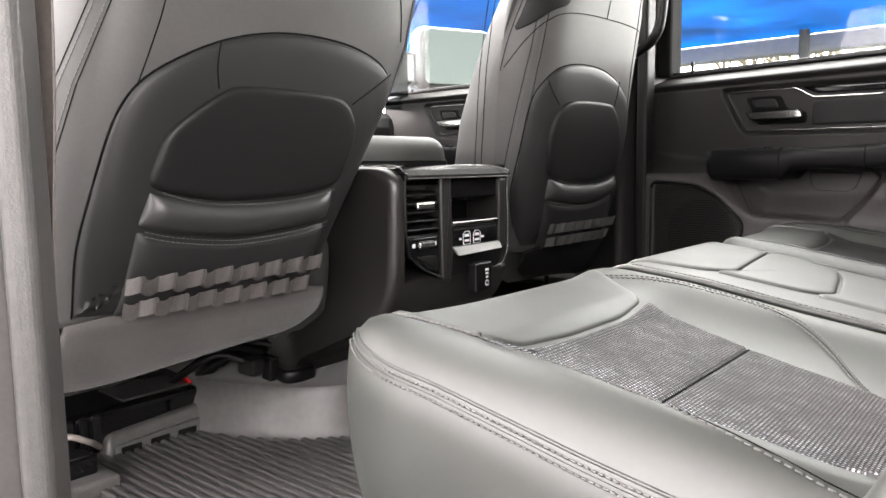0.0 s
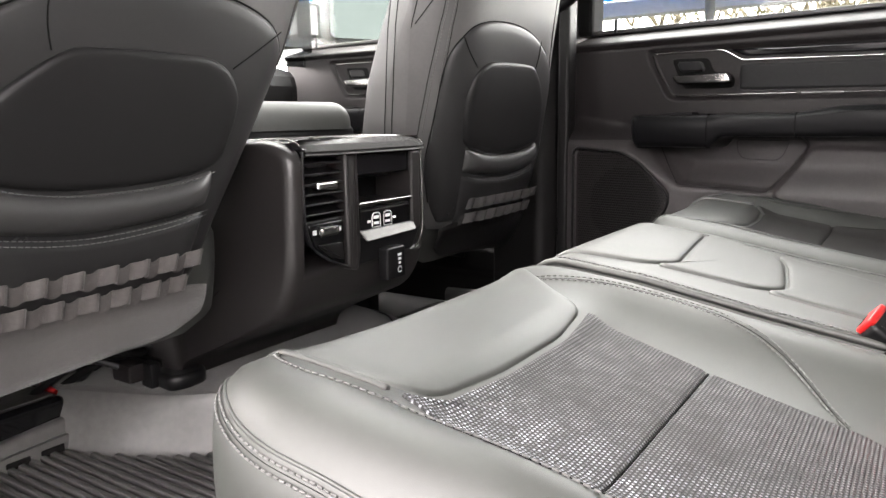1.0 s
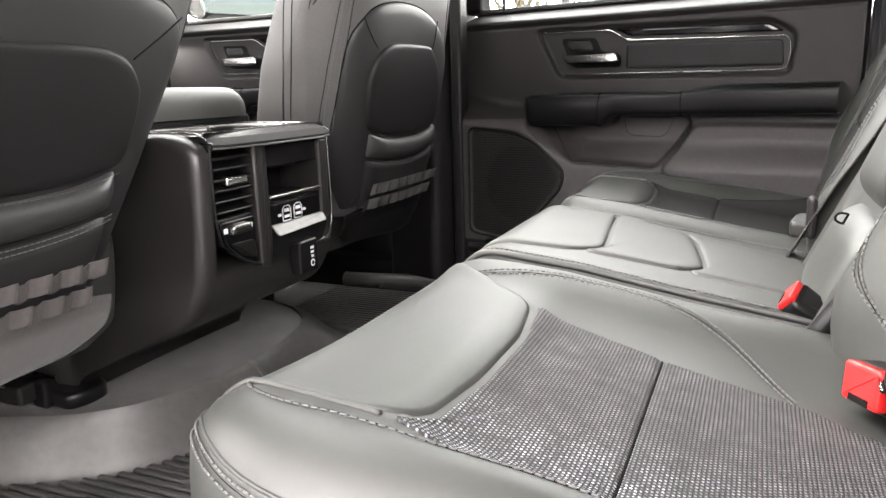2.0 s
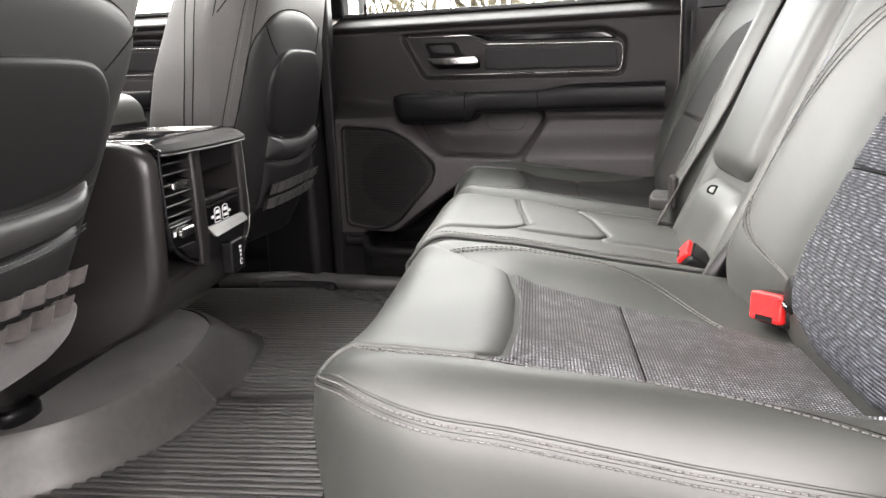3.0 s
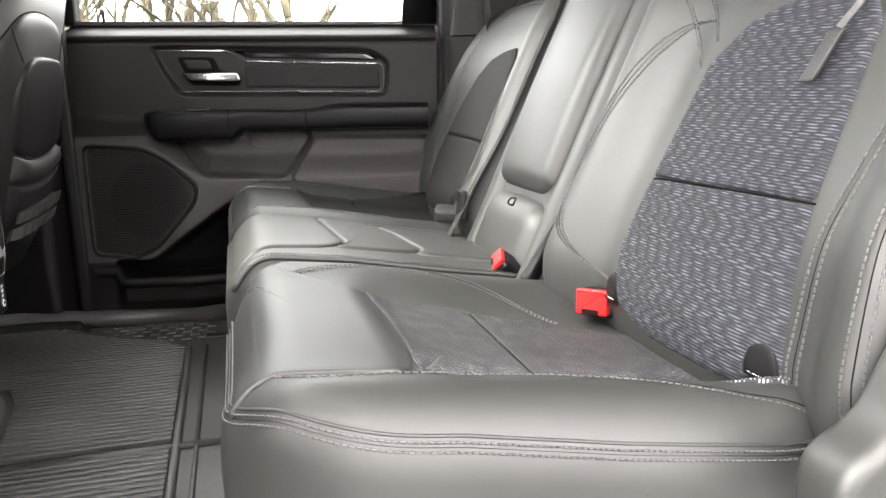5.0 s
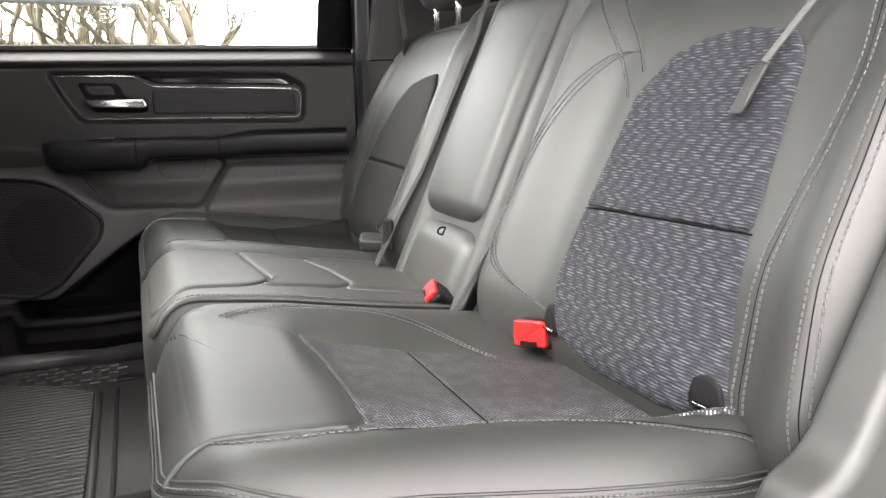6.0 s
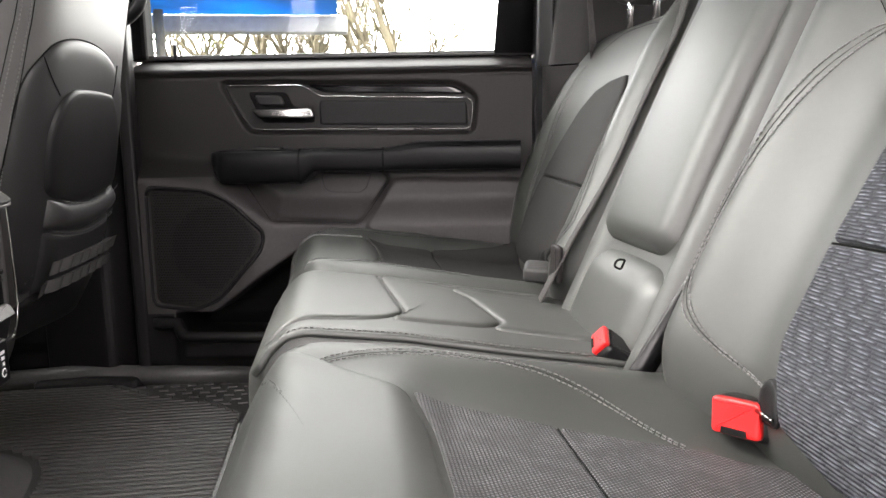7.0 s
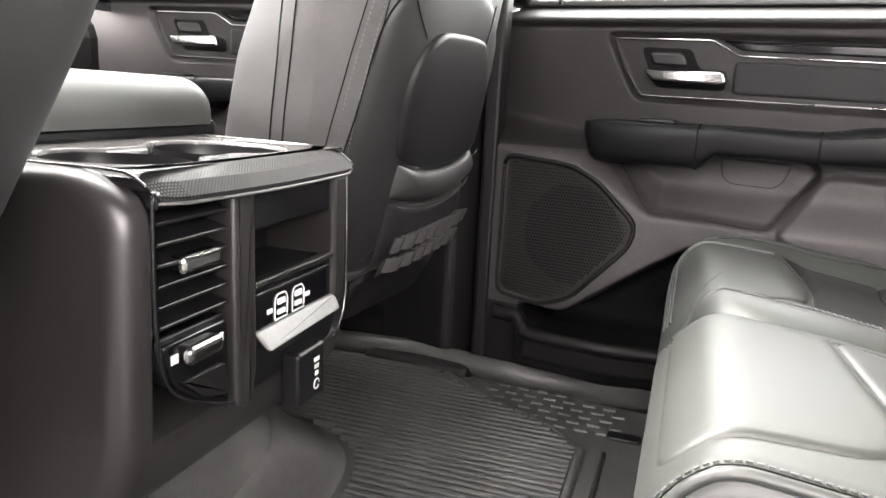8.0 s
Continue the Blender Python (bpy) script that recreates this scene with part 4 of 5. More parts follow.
BUCKLE_GREY = material("grey_buckle_plastic", (0.034, 0.034, 0.034), 0.5, var=0.1)
def aimed(at, front, upward):
    f = Vector(front).normalized()
    u = Vector(upward)
    u = (u - f * u.dot(f)).normalized()
    s = u.cross(f)
    return Matrix.Translation(at) @ Matrix((f, s, u)).transposed().to_4x4()


buckle("seat_belt_buckle", aimed((-0.020, 0.793, 0.297), (-0.90, -0.42, 0.12), (-0.25, 0, 1)) @ Matrix.Scale(1.12, 4), True, "black seat belt buckle with red button on the cushion")
buckle("seat_belt_buckle", aimed((-0.090, 0.988, 0.304), (-0.80, 0.0, 0.60), (0.5, -0.45, 0.75)) @ Matrix.Scale(0.78, 4), True, "black seat belt buckle with red button beside the armrest")
buckle("seat_belt_buckle", aimed((-0.062, 1.385, 0.322), (-0.9, 0.35, 0.05), (0.0, -0.3, 1)) @ Matrix.Scale(0.8, 4), False, "grey seat belt buckle lying on the far cushion")


def strip(name, pts, width, side, mat, thick=0.0016):
    """Webbing along a line; side(i) gives the way across it."""
    vs, fs = [], []
    for i, p in enumerate(pts):
        s = Vector(side).normalized() * (width / 2)
        t = (pts[min(i + 1, len(pts) - 1)] - pts[max(i - 1, 0)]).normalized()
        n = t.cross(s).normalized() * thick
        vs += [p - s, p + s, p + s + n, p - s + n]
    for i in range(len(pts) - 1):
        a, b = i * 4, i * 4 + 4
        fs += [(a + j, a + (j + 1) % 4, b + (j + 1) % 4, b + j) for j in range(4)]
    fs += [(3, 2, 1, 0), tuple(len(vs) - 4 + j for j in range(4))]
    return vs, fs


def belt_thing(name, pts, width, side, label, mat=BELT):
    t = thing(name, pts[0], label, "seat belt", "seat belts")
    o = Vector(pts[0])
    line = [Vector(p) - o for p in smoothed(pts, n=6)]
    mesh_object("webbing", *strip(name, line, width, side, mat), mat, False, t)
    s = Vector(side).normalized() * (width / 2)
    for k in (-1, 1):
        tube("selvage", [q + s * k for q in line], 0.0013, mat, t)
    return t


m = belt_thing("seat_belt", [(-0.103, 1.264, 0.312), (-0.055, 1.262, 0.405), (0.0, 1.262, 0.50), (0.045, 1.258, 0.60), (0.09, 1.25, 0.70), (0.135, 1.245, 0.80), (0.30, 1.24, 0.92)], 0.038, (0.2, 1, 0), "grey seat belt down the middle of the bench")
boxed("latch_plate", (0.020, 0.032, -0.019, 0.015, 0.030, 0.086), PLASTIC_GREY, m, "grey latch plate", 0.005)
belt_thing("seat_belt", [(0.14, 1.715, 0.62), (0.135, 1.725, 0.74), (0.13, 1.74, 0.88), (0.12, 1.755, 1.15)], 0.048, (0.6, 0.8, 0), "grey seat belt hanging on the rear pillar")


TAB_GREY = material("dark_grey_tab", (0.026, 0.025, 0.025), 0.45, var=0.1)


def pull_strap():
    t = thing("pull_strap", (0.053, 0.568, 0.600), "grey pull strap hanging over the seat back", "strap")
    o = Vector((0.045, 0.588, 0.585))
    plate("tab", rounded([(-0.0085, -0.020), (0.0085, -0.020), (0.0085, 0.026), (-0.0085, 0.026)], 0.004), 0.006, TAB_GREY, t, "grey plastic tab", lambda a, b, h: (b * 0.42 - h, -a - b * 0.25, b), 0.002, True)
    line = [Vector(p) - o for p in smoothed([(0.052, 0.579, 0.612), (0.068, 0.562, 0.645), (0.088, 0.545, 0.685), (0.12, 0.53, 0.76), (0.16, 0.525, 0.80)], n=5)]
    mesh_object("cord", *strip("cord", line, 0.007, (0, 1, 0.3), CORD), CORD, False, t)


pull_strap()


def bracket():
    b = thing("seat_bracket", (0.0, 0.948, 0.0), "black metal seat bracket between the seat backs", "bracket")
    plate("plate", rounded([(-0.13, 0.27), (-0.09, 0.262), (-0.075, 0.30), (0.01, 0.44), (-0.01, 0.45), (-0.095, 0.315)], 0.01), 0.006, PLASTIC_BLACK, b, "", lambda x, z, h: (x, h - 0.020, z), 0.001)
    boxed("foot", (-0.14, -0.05, -0.022, 0.024, 0.262, 0.272), PLASTIC_BLACK, b, "", 0.003)


bracket()


# ---- the centre console ----
LEDGE = material("soft_silver_plastic", (0.13, 0.127, 0.124), 0.4, 0.6, var=0.06)
TRAY = material("smoked_gloss_plastic", (0.055, 0.053, 0.052), 0.24, var=0.1, coat=0.4)

def console():
    X0 = -0.82
    c = thing("centre_console", (X0, MID, 0), "dark plastic centre console with rear vents and cup holders", "console")
    L = lambda x: x - X0
    prof = rounded([(L(-0.818), 0.487), (L(-0.820), 0.40), (L(-0.823), 0.300), (L(-0.855), 0.240), (L(-1.06), 0.150), (L(-1.10), 0.02), (L(-1.75), 0.02), (L(-1.75), 0.51), (L(-0.86), 0.506)], 0.03, 6)

    def place(a, b, h):
        flare = 0.030 * float(ss(-0.02, -0.30, a))
        yy = -0.172 - flare + h * (0.330 + 2 * flare)
        if 0.0725 < h < 0.967 and 0.318 < b < 0.50:
            a = min(a, -0.075)
        if 0.0725 < h < 0.967 and b > 0.49 and -0.20 < a < -0.012:
            b = 0.44
        return Vector((a, yy, b))
    o = [Vector(q) for q in resampled(prof, 0.012, True)]
    rows = [(0.022, 0.0), (0.015, 0.004), (0.009, 0.012), (0.0045, 0.024), (0.002, 0.038), (0.0005, 0.054), (0.0, 0.066), (0.0, 0.072), (0.0, 0.076), (0.0, 0.5), (0.0, 0.93), (0.0, 0.965), (0.0, 0.970), (0.002, 0.978), (0.008, 0.988), (0.018, 0.996), (0.030, 1.0)]
    k = len(o)
    area = sum(o[i - 1].x * o[i].y - o[i].x * o[i - 1].y for i in range(k))
    sg = 1 if area > 0 else -1
    vs = [place(q.x - d * float(ss(-0.20, -0.03, q.x)), q.y - 0.45 * d * float(ss(0.40, 0.50, q.y)), h) for d, h in rows for q in o]
    fs = [(r * k + j, r * k + (j + 1) % k, (r + 1) * k + (j + 1) % k, (r + 1) * k + j) for r in range(len(rows) - 1) for j in range(k)]
    fs += [tuple(range(k))[::-1], tuple(range((len(rows) - 1) * k, len(rows) * k))]
    if sg < 0:
        fs = [f[::-1] for f in fs]
    mesh_object("body", vs, fs, CONSOLE, True, c)
    ln = SX([(L(-0.895), 0.0, 0.46), (L(-0.872), 0.0, 0.44), (L(-0.866), 0.0, 0.40), (L(-0.885), 0.0, 0.36), (L(-0.985), 0.0, 0.265), (L(-1.08), 0.0, 0.19)])
    for sy in (-1, 1):
        tube("seam", [Vector((q.x, (-0.1715 if sy < 0 else 0.1575) + sy * 0.030 * float(ss(-0.02, -0.30, q.x)), q.z)) for q in ln], 0.0014, SEAM, c)
    y = lambda w: w - MID
    face = lambda a, b, h: Vector((0.000 + h, a, b))
    # surround and recessed panels of the rear face
    boxed("face_brow", (-0.07, 0.004, y(0.938), y(1.222), 0.480, 0.494), GLOSS, c, "piano black brow", 0.003)
    boxed("bin_brow", (-0.020, 0.003, y(1.050), y(1.192), 0.447, 0.483), GLOSS, c, "piano black panel over the bin", 0.003)
    plate("face_chin", rounded([(y(0.938), 0.388), (y(1.020), 0.388), (y(1.020), 0.350), (y(1.222), 0.350), (y(1.222), 0.345), (y(1.200), 0.312), (y(1.045), 0.305), (y(0.948), 0.352)], 0.006), 0.010, PLASTIC_BLACK, c, "", lambda a, b, h: face(a, b, h - 0.010), 0.002)
    left = SX([(0.004, y(0.936), 0.490), (0.005, y(0.934), 0.44), (0.005, y(0.936), 0.383), (0.005, y(0.948), 0.350), (0.006, y(0.975), 0.330), (0.006, y(1.015), 0.313), (0.006, y(1.042), 0.308)])
    right = SX([(0.004, y(1.224), 0.486), (0.005, y(1.225), 0.42), (0.005, y(1.225), 0.35), (0.005, y(1.212), 0.322), (0.005, y(1.200), 0.314)])
    tube("face_edge", left, 0.0015, PLASTIC_BLACK, c, "black edge line", n=8)
    tube("trim_line", right, 0.0013, SATIN, c, "satin chrome line", n=8)
    plate("post", rounded([(y(1.020), 0.486), (y(1.050), 0.486), (y(1.052), 0.335), (y(1.044), 0.300), (y(1.022), 0.306)], 0.006), 0.082, CONSOLE, c, "charcoal divider post", lambda a, b, h: face(a, b, h - 0.072), 0.005)
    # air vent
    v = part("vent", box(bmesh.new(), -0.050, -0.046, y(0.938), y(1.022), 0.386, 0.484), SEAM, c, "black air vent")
    for i in range(6):
        z = 0.398 + i * 0.0148
        boxed("slat", (-0.026, 0.004, y(0.940), y(1.020), z - 0.0015, z + 0.0015), PLASTIC_BLACK, v, "", 0.0006, 1, Matrix.Translation((0.0, 0, z)) @ Matrix.Rotation(radians(12), 4, "Y") @ Matrix.Translation((0.0, 0, -z)))
    for yy in (0.962, 0.981, 1.0):
        boxed("vane", (-0.040, -0.030, y(yy) - 0.001, y(yy) + 0.001, 0.390, 0.480), PLASTIC_BLACK, v, "", 0)
    boxed("tab", (-0.006, 0.009, y(0.960), y(1.006), 0.4320, 0.4455), CHROME, v, "chrome vent tab", 0.004, 3)
    # fan wheel and scoop
    plate("knob_panel", rounded([(y(0.942), 0.384), (y(1.018), 0.384), (y(1.018), 0.312), (y(0.985), 0.326), (y(0.953), 0.350)], 0.006), 0.010, GLOSS, c, "piano black control panel", lambda a, b, h: face(a, b, h - 0.006), 0.002)
    boxed("fan_wheel", (0.002, 0.013, y(0.960), y(1.002), 0.3635, 0.3785), SATIN, c, "silver fan wheel", 0.005, 3)
    for yy in (0.953, 1.007):
        boxed("symbol", (0.0043, 0.0048, y(yy) - 0.004, y(yy) + 0.004, 0.368, 0.375), WHITE_INK, c, "white symbol", 0)
    plate("scoop", rounded([(y(0.958), 0.352), (y(1.012), 0.350), (y(1.014), 0.322), (y(0.985), 0.330)], 0.006), 0.004, PLASTIC, c, "", lambda a, b, h: face(a, b, h + 0.003), 0.001)
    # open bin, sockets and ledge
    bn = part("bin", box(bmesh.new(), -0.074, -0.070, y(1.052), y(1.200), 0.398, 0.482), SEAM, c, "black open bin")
    boxed("bin_floor", (-0.072, 0.002, y(1.052), y(1.196), 0.398, 0.402), PLASTIC_BLACK, bn, "", 0)
    boxed("lip", (-0.002, 0.008, y(1.052), y(1.192), 0.3985, 0.4055), SATIN, bn, "silver lip", 0.002)
    boxed("side", (-0.072, 0.010, y(1.190), y(1.214), 0.350, 0.482), CONSOLE, bn, "", 0.005, 3)
    so = part("socket_panel", box(bmesh.new(), -0.020, 0.0045, y(1.056), y(1.190), 0.360, 0.397), GLOSS, c, "piano black socket panel")
    boxed("line", (0.0045, 0.006, y(1.056), y(1.190), 0.390, 0.3925), SATIN, so, "silver line", 0)
    for yy in (1.096, 1.126):
        o = [(y(yy) + a * 0.0105, 0.374 + b * 0.0115) for a, b in ((-1, -1), (1, -1), (1, 0.6), (0.6, 1), (-0.6, 1), (-1, 0.6))]
        tube("socket_frame", [face(a, b, 0.0052) for a, b in resampled([Vector(q) for q in o], 0.003, True)], 0.0007, WHITE_INK, so, "white outline", closed=True)
        boxed("socket", (0.0045, 0.0062, y(yy) - 0.006, y(yy) + 0.006, 0.376, 0.381), WHITE_INK, so, "", 0)
        boxed("socket", (0.0045, 0.0062, y(yy) - 0.006, y(yy) + 0.006, 0.367, 0.371), WHITE_INK, so, "", 0)
    for yy in (1.078, 1.144):
        boxed("symbol", (0.0045, 0.0052, y(yy) - 0.004, y(yy) + 0.004, 0.371, 0.375), WHITE_INK, so, "", 0)
    plate("ledge", rounded([(y(1.053), 0.000), (y(1.196), 0.000), (y(1.190), 0.022), (y(1.056), 0.026)], 0.004), 0.005, LEDGE, c, "satin silver ledge", lambda a, b, h: Vector((0.002 + b * 0.50 + h, a, 0.361 - b * 0.62)), 0.002, True)
    ou = boxed("outlet_cover", (0.0, 0.020, y(1.104), y(1.154), 0.272, 0.326), PLASTIC_BLACK, c, "black power outlet cover", 0.004, 3)
    for z, w in ((0.312, 0.010), (0.305, 0.008), (0.298, 0.006)):
        boxed("symbol", (0.0199, 0.0206, y(1.136) - w / 2, y(1.136) + w / 2, z - 0.002, z + 0.002), WHITE_INK, ou, "white print", 0)
    tube("symbol", [Vector((0.0203, y(1.136) + 0.005 * math.cos(q), 0.287 + 0.005 * math.sin(q))) for q in np.linspace(0, 5.8, 12)], 0.0009, WHITE_INK, ou, "white print", n=4)
    # top with cup holders
    nose = [(0.022, 0.485), (0.026, 0.490), (0.014, 0.499), (-0.006, 0.506), (-0.02, 0.506), (-0.02, 0.485)]
    ww = np.linspace(0.941, 1.228, 31)

    def nosept(yy, a, z):
        bow = 0.012 * (1 - ((yy - MID - 0.02) / 0.15) ** 2) - 0.010 * float(ss(1.19, 1.228, yy)) - 0.010 * float(ss(0.958, 0.941, yy))
        return Vector((a + bow - 0.010, y(yy), z))
    vs = [nosept(yy, a, z) for yy in ww for a, z in nose]
    n = len(nose)
    fs = [(i * n + j, i * n + (j + 1) % n, (i + 1) * n + (j + 1) % n, (i + 1) * n + j) for i in range(len(ww) - 1) for j in range(n)]
    fs += [tuple(range(n))[::-1], tuple(range(len(vs) - n, len(vs)))]
    mesh_object("carbon_trim", vs, [f[::-1] for f in fs], CARBON, False, c, "glossy carbon-pattern trim")
    tube("trim_line", [nosept(yy, 0.024, 0.485) for yy in ww], 0.0014, LEDGE, c, "satin silver line")
    cups = [(-0.090, y(1.008), 0.052), (-0.090, y(1.138), 0.052)]
    xs, ys = np.linspace(-0.215, -0.006, 140), np.linspace(0, 1, 200)

    def top(U, V):
        lim = np.full(U.shape, -0.151)
        V = lim + V * (0.158 - lim)
        Z = np.full(U.shape, 0.506)
        for cx, cy, r in cups:
            d = np.sqrt(((U - cx) / 1.28) ** 2 + (V - cy) ** 2)
            Z = Z - 0.062 * ss(r + 0.002, r - 0.003, d)
        Z = np.minimum(Z, 0.506 - 0.040 * ss(0.034, 0.028, np.abs(V - y(1.074))) * ss(0.048, 0.042, np.abs(U + 0.090)))
        Z = Z - 0.020 * ss(0.145, 0.158, V) - 0.004 * ss(lim + 0.006, lim, V)
        return U, V, Z
    relief("cup_holder_top", xs, ys, top, TRAY, c, "black cup holder tray")
    for cx, cy, r in cups:
        ring = [(cx + 1.28 * (r - 0.0035) * math.cos(q), cy + (r - 0.0035) * math.sin(q)) for q in np.linspace(0, 2 * math.pi, 48, endpoint=False)]
        vs = [(a, b, z) for z in (0.503, 0.446) for a, b in ring] + [(cx, cy, 0.4455)]
        fs = [(i, 48 + i, 48 + (i + 1) % 48, (i + 1) % 48) for i in range(48)] + [(48 + i, 96, 48 + (i + 1) % 48) for i in range(48)]
        mesh_object("cup_lining", vs, fs, PLASTIC_BLACK, True, c, "black cup holder lining")
    tube("trim_line", SX([(0.000, -0.149, 0.497), (-0.012, -0.150, 0.504), (-0.03, -0.151, 0.5065), (-0.11, -0.153, 0.5065), (-0.21, -0.156, 0.5065)]), 0.0012, SATIN, c, "satin chrome line")
    for sy, ye in ((1, 0.148),):
        tube("trim_line", SX([(0.004, ye, 0.492), (-0.02, ye, 0.503), (-0.10, ye - 0.004, 0.506), (-0.21, ye + sy * 0.006, 0.506)]), 0.0014, SATIN, c, "satin chrome line")
    # padded lid
    pillow("lid", 0.28, 0.205, 0.05, edge_profile(0.05, 0.038, 0.012, 0.0), 0.02, LEATHER, lambda a, b, drop: Vector((a - 0.470, b + 0.010, 0.566 - drop + 0.006 * math.cos(a * 5))), c, "padded leather armrest lid", nside=12)
    boxed("lid_base", (-0.76, -0.197, -0.190, 0.205, 0.500, 0.522), PLASTIC_BLACK, c, "", 0.008)


console()


# ---- the front seats ----
HALF = 0.268


def seat_x(z):
    return np.interp(z, [0.22, 0.32, 0.40, 0.478, 0.60, 0.70, 0.85, 1.0, 1.1], [-0.905, -0.880, -0.852, -0.830, -0.800, -0.778, -0.745, -0.712, -0.70])


def front_seat(yc, sg, label, flap, grow, lift=0.0):
    """sg: 1 when the cab's middle lies towards larger y."""
    c = thing("front_seat", (-0.83, yc, 0), label, "car seat", "front seats")
    X = lambda z: float(seat_x(z)) + 0.83

    def half(z, side=1):
        top = float(np.interp(z, [0.84, 0.92, 0.97, 1.02], [1.0, 0.86, 0.70, 0.50]))
        if side > 0:
            return top * float(np.interp(z, [0.27, 0.32, 0.406, 0.527, 0.63, 0.70, 0.80], [0.150, 0.165, 0.192 + 0.004 * grow, 0.232 + 0.022 * grow, 0.260 + 0.044 * grow, 0.274 + 0.052 * grow, 0.282 + 0.056 * grow]))
        return top * float(np.interp(z, [0.27, 0.36, 0.45, 0.60, 0.70, 0.85], [0.262, 0.288, 0.292, 0.270, 0.248, 0.225]))

    def back(a, z, h):
        hw = half(z, 1 if a > 0 else -1)
        t = min(1.0, abs(a) / hw)
        return Vector((X(z) - 0.075 * t ** 7 - 0.012 * t ** 2 + h, sg * a, z))

    def frontx(a, z):
        t = min(1.0, abs(a) / half(z, 1 if a > 0 else -1))
        thick = float(np.interp(z, [0.22, 0.4, 0.6, 0.75, 0.95, 1.05], [0.20, 0.215, 0.20, 0.16, 0.09, 0.075]))
        return X(z) - thick - 0.035 * math.exp(-((t - 0.78) / 0.16) ** 2) + 0.075 * t ** 8
    zs = np.linspace(0.312, 1.03, 60)
    q = [math.sin(k * math.pi / 48) for k in range(-24, 25)]
    vs, fs = [], []
    for z in zs:
        end = 1 - 0.65 * float(ss(0.985, 1.03, z))
        ws = [half(z, 1 if t > 0 else -1) * t for t in q]
        row = [back(w, z, 0.0) for w in ws] + [Vector((frontx(w, z), sg * w, z)) for w in ws[::-1]]
        cen = sum(row, Vector()) / len(row)
        vs += [cen + (p - cen) * (1 if z < 0.985 else end) for p in row]
    n = 2 * len(q)
    fs = [(i * n + j, i * n + (j + 1) % n, (i + 1) * n + (j + 1) % n, (i + 1) * n + j) for i in range(len(zs) - 1) for j in range(n)]
    fs += [tuple(range(n))[::-1], tuple(range(len(vs) - n, len(vs)))]
    if sg < 0:
        fs = [f[::-1] for f in fs]
    rest = mesh_object("backrest", vs, fs, LEATHER_SOFT, True, c)
    A = lambda pts: [(a - 0.640, b + lift * float(ss(0.50, 0.60, b))) for a, b in pts]
    S = lambda pts: [(v.x, v.y) for v in SX(A(pts), n=5)]
    arch = [(0.410, 0.325), (0.407, 0.413), (0.426, 0.516), (0.446, 0.580), (0.481, 0.620), (0.558, 0.660), (0.64, 0.680), (0.73, 0.683), (0.80 + 0.01 * grow, 0.672), (0.838 + 0.03 * grow, 0.648), (0.858 + 0.034 * grow, 0.607), (0.850 + 0.024 * grow, 0.54), (0.830 + 0.008 * grow, 0.45), (0.80, 0.37), (0.775, 0.325)]
    panel("back_panel", S(arch) + [], back, SEAT_BACK, c, "dark padded seat back panel", puff=0.007, edge=0.022, rings=16)
    on = lambda a, b, h: back(a, b, h + 0.007)
    pad = [(0.480, 0.486), (0.486, 0.525), (0.499, 0.552), (0.534, 0.581), (0.568, 0.602), (0.60, 0.610), (0.718, 0.610), (0.762, 0.603), (0.787, 0.585), (0.800, 0.555), (0.790, 0.509), (0.771, 0.480), (0.70, 0.466), (0.598, 0.463), (0.53, 0.470)]
    panel("upper_pad", [Vector(v) for v in smoothed([Vector(p) for p in A(pad)], closed=True, n=4)], on, SEAT_PAD, c, "black upper pad", puff=0.008, edge=0.008, rings=14)
    hem_t = [(0.480, 0.480), (0.53, 0.466), (0.598, 0.459), (0.70, 0.462), (0.771, 0.476)]
    hem_b = [(0.467, 0.437), (0.514, 0.424), (0.60, 0.414), (0.70, 0.419), (0.766, 0.429)]
    low_b = [(0.452, 0.322), (0.52, 0.320), (0.60, 0.319), (0.68, 0.320), (0.744, 0.322)]
    grid = lambda pts: [tuple(v) for v in smoothed([Vector(p) for p in A(pts)], n=14)]
    hem = band("pocket_hem", grid(hem_t), grid(hem_b), on, HEM, c, "padded pocket hem", puff=0.020)
    pocket = band("pocket", grid([(a, b - 0.003) for a, b in hem_b]), grid(low_b), on, SEAT_BACK, c, "leather map pocket", puff=0.012, power=0.25)
    for dz in (0.0, -0.006):
        stitches("stitching", [on(a, b + dz - 0.001, 0.0135) for a, b in S([(0.470, 0.432), (0.514, 0.421), (0.60, 0.411), (0.70, 0.416), (0.762, 0.426)])], THREAD, hem, 0.005, 0.002, 0.0006)
    stitches("stitching", [on(a, b - 0.002, 0.0165) for a, b in S([(0.486, 0.480), (0.53, 0.467), (0.598, 0.460), (0.70, 0.463), (0.768, 0.476)])], THREAD, hem, 0.005, 0.002, 0.0006)
    run = lambda pts, h: [back(a, b, h) for a, b in S(pts)]
    tube("seam", run(arch[:-1], 0.0005), 0.0028, SEAM, rest)
    tube("seam", run([(0.558, 0.660), (0.556, 0.63), (0.560, 0.604)], 0.0075), 0.0020, SEAM, rest)
    tube("seam", run([(0.842 + 0.03 * grow, 0.648), (0.815 + 0.01 * grow, 0.620), (0.787, 0.597)], 0.0075), 0.0020, SEAM, rest)
    tube("seam", run([(0.462, 0.602), (0.477, 0.65), (0.490, 0.70), (0.505, 0.80), (0.52, 0.90)], 0.0004), 0.0020, SEAM, rest)
    # shoulder seam over the top of the back
    brow = [(0.255, 0.700), (0.238, 0.752), (0.209, 0.788), (0.155, 0.806), (0.02, 0.812), (-0.169, 0.808), (-0.215, 0.780)]
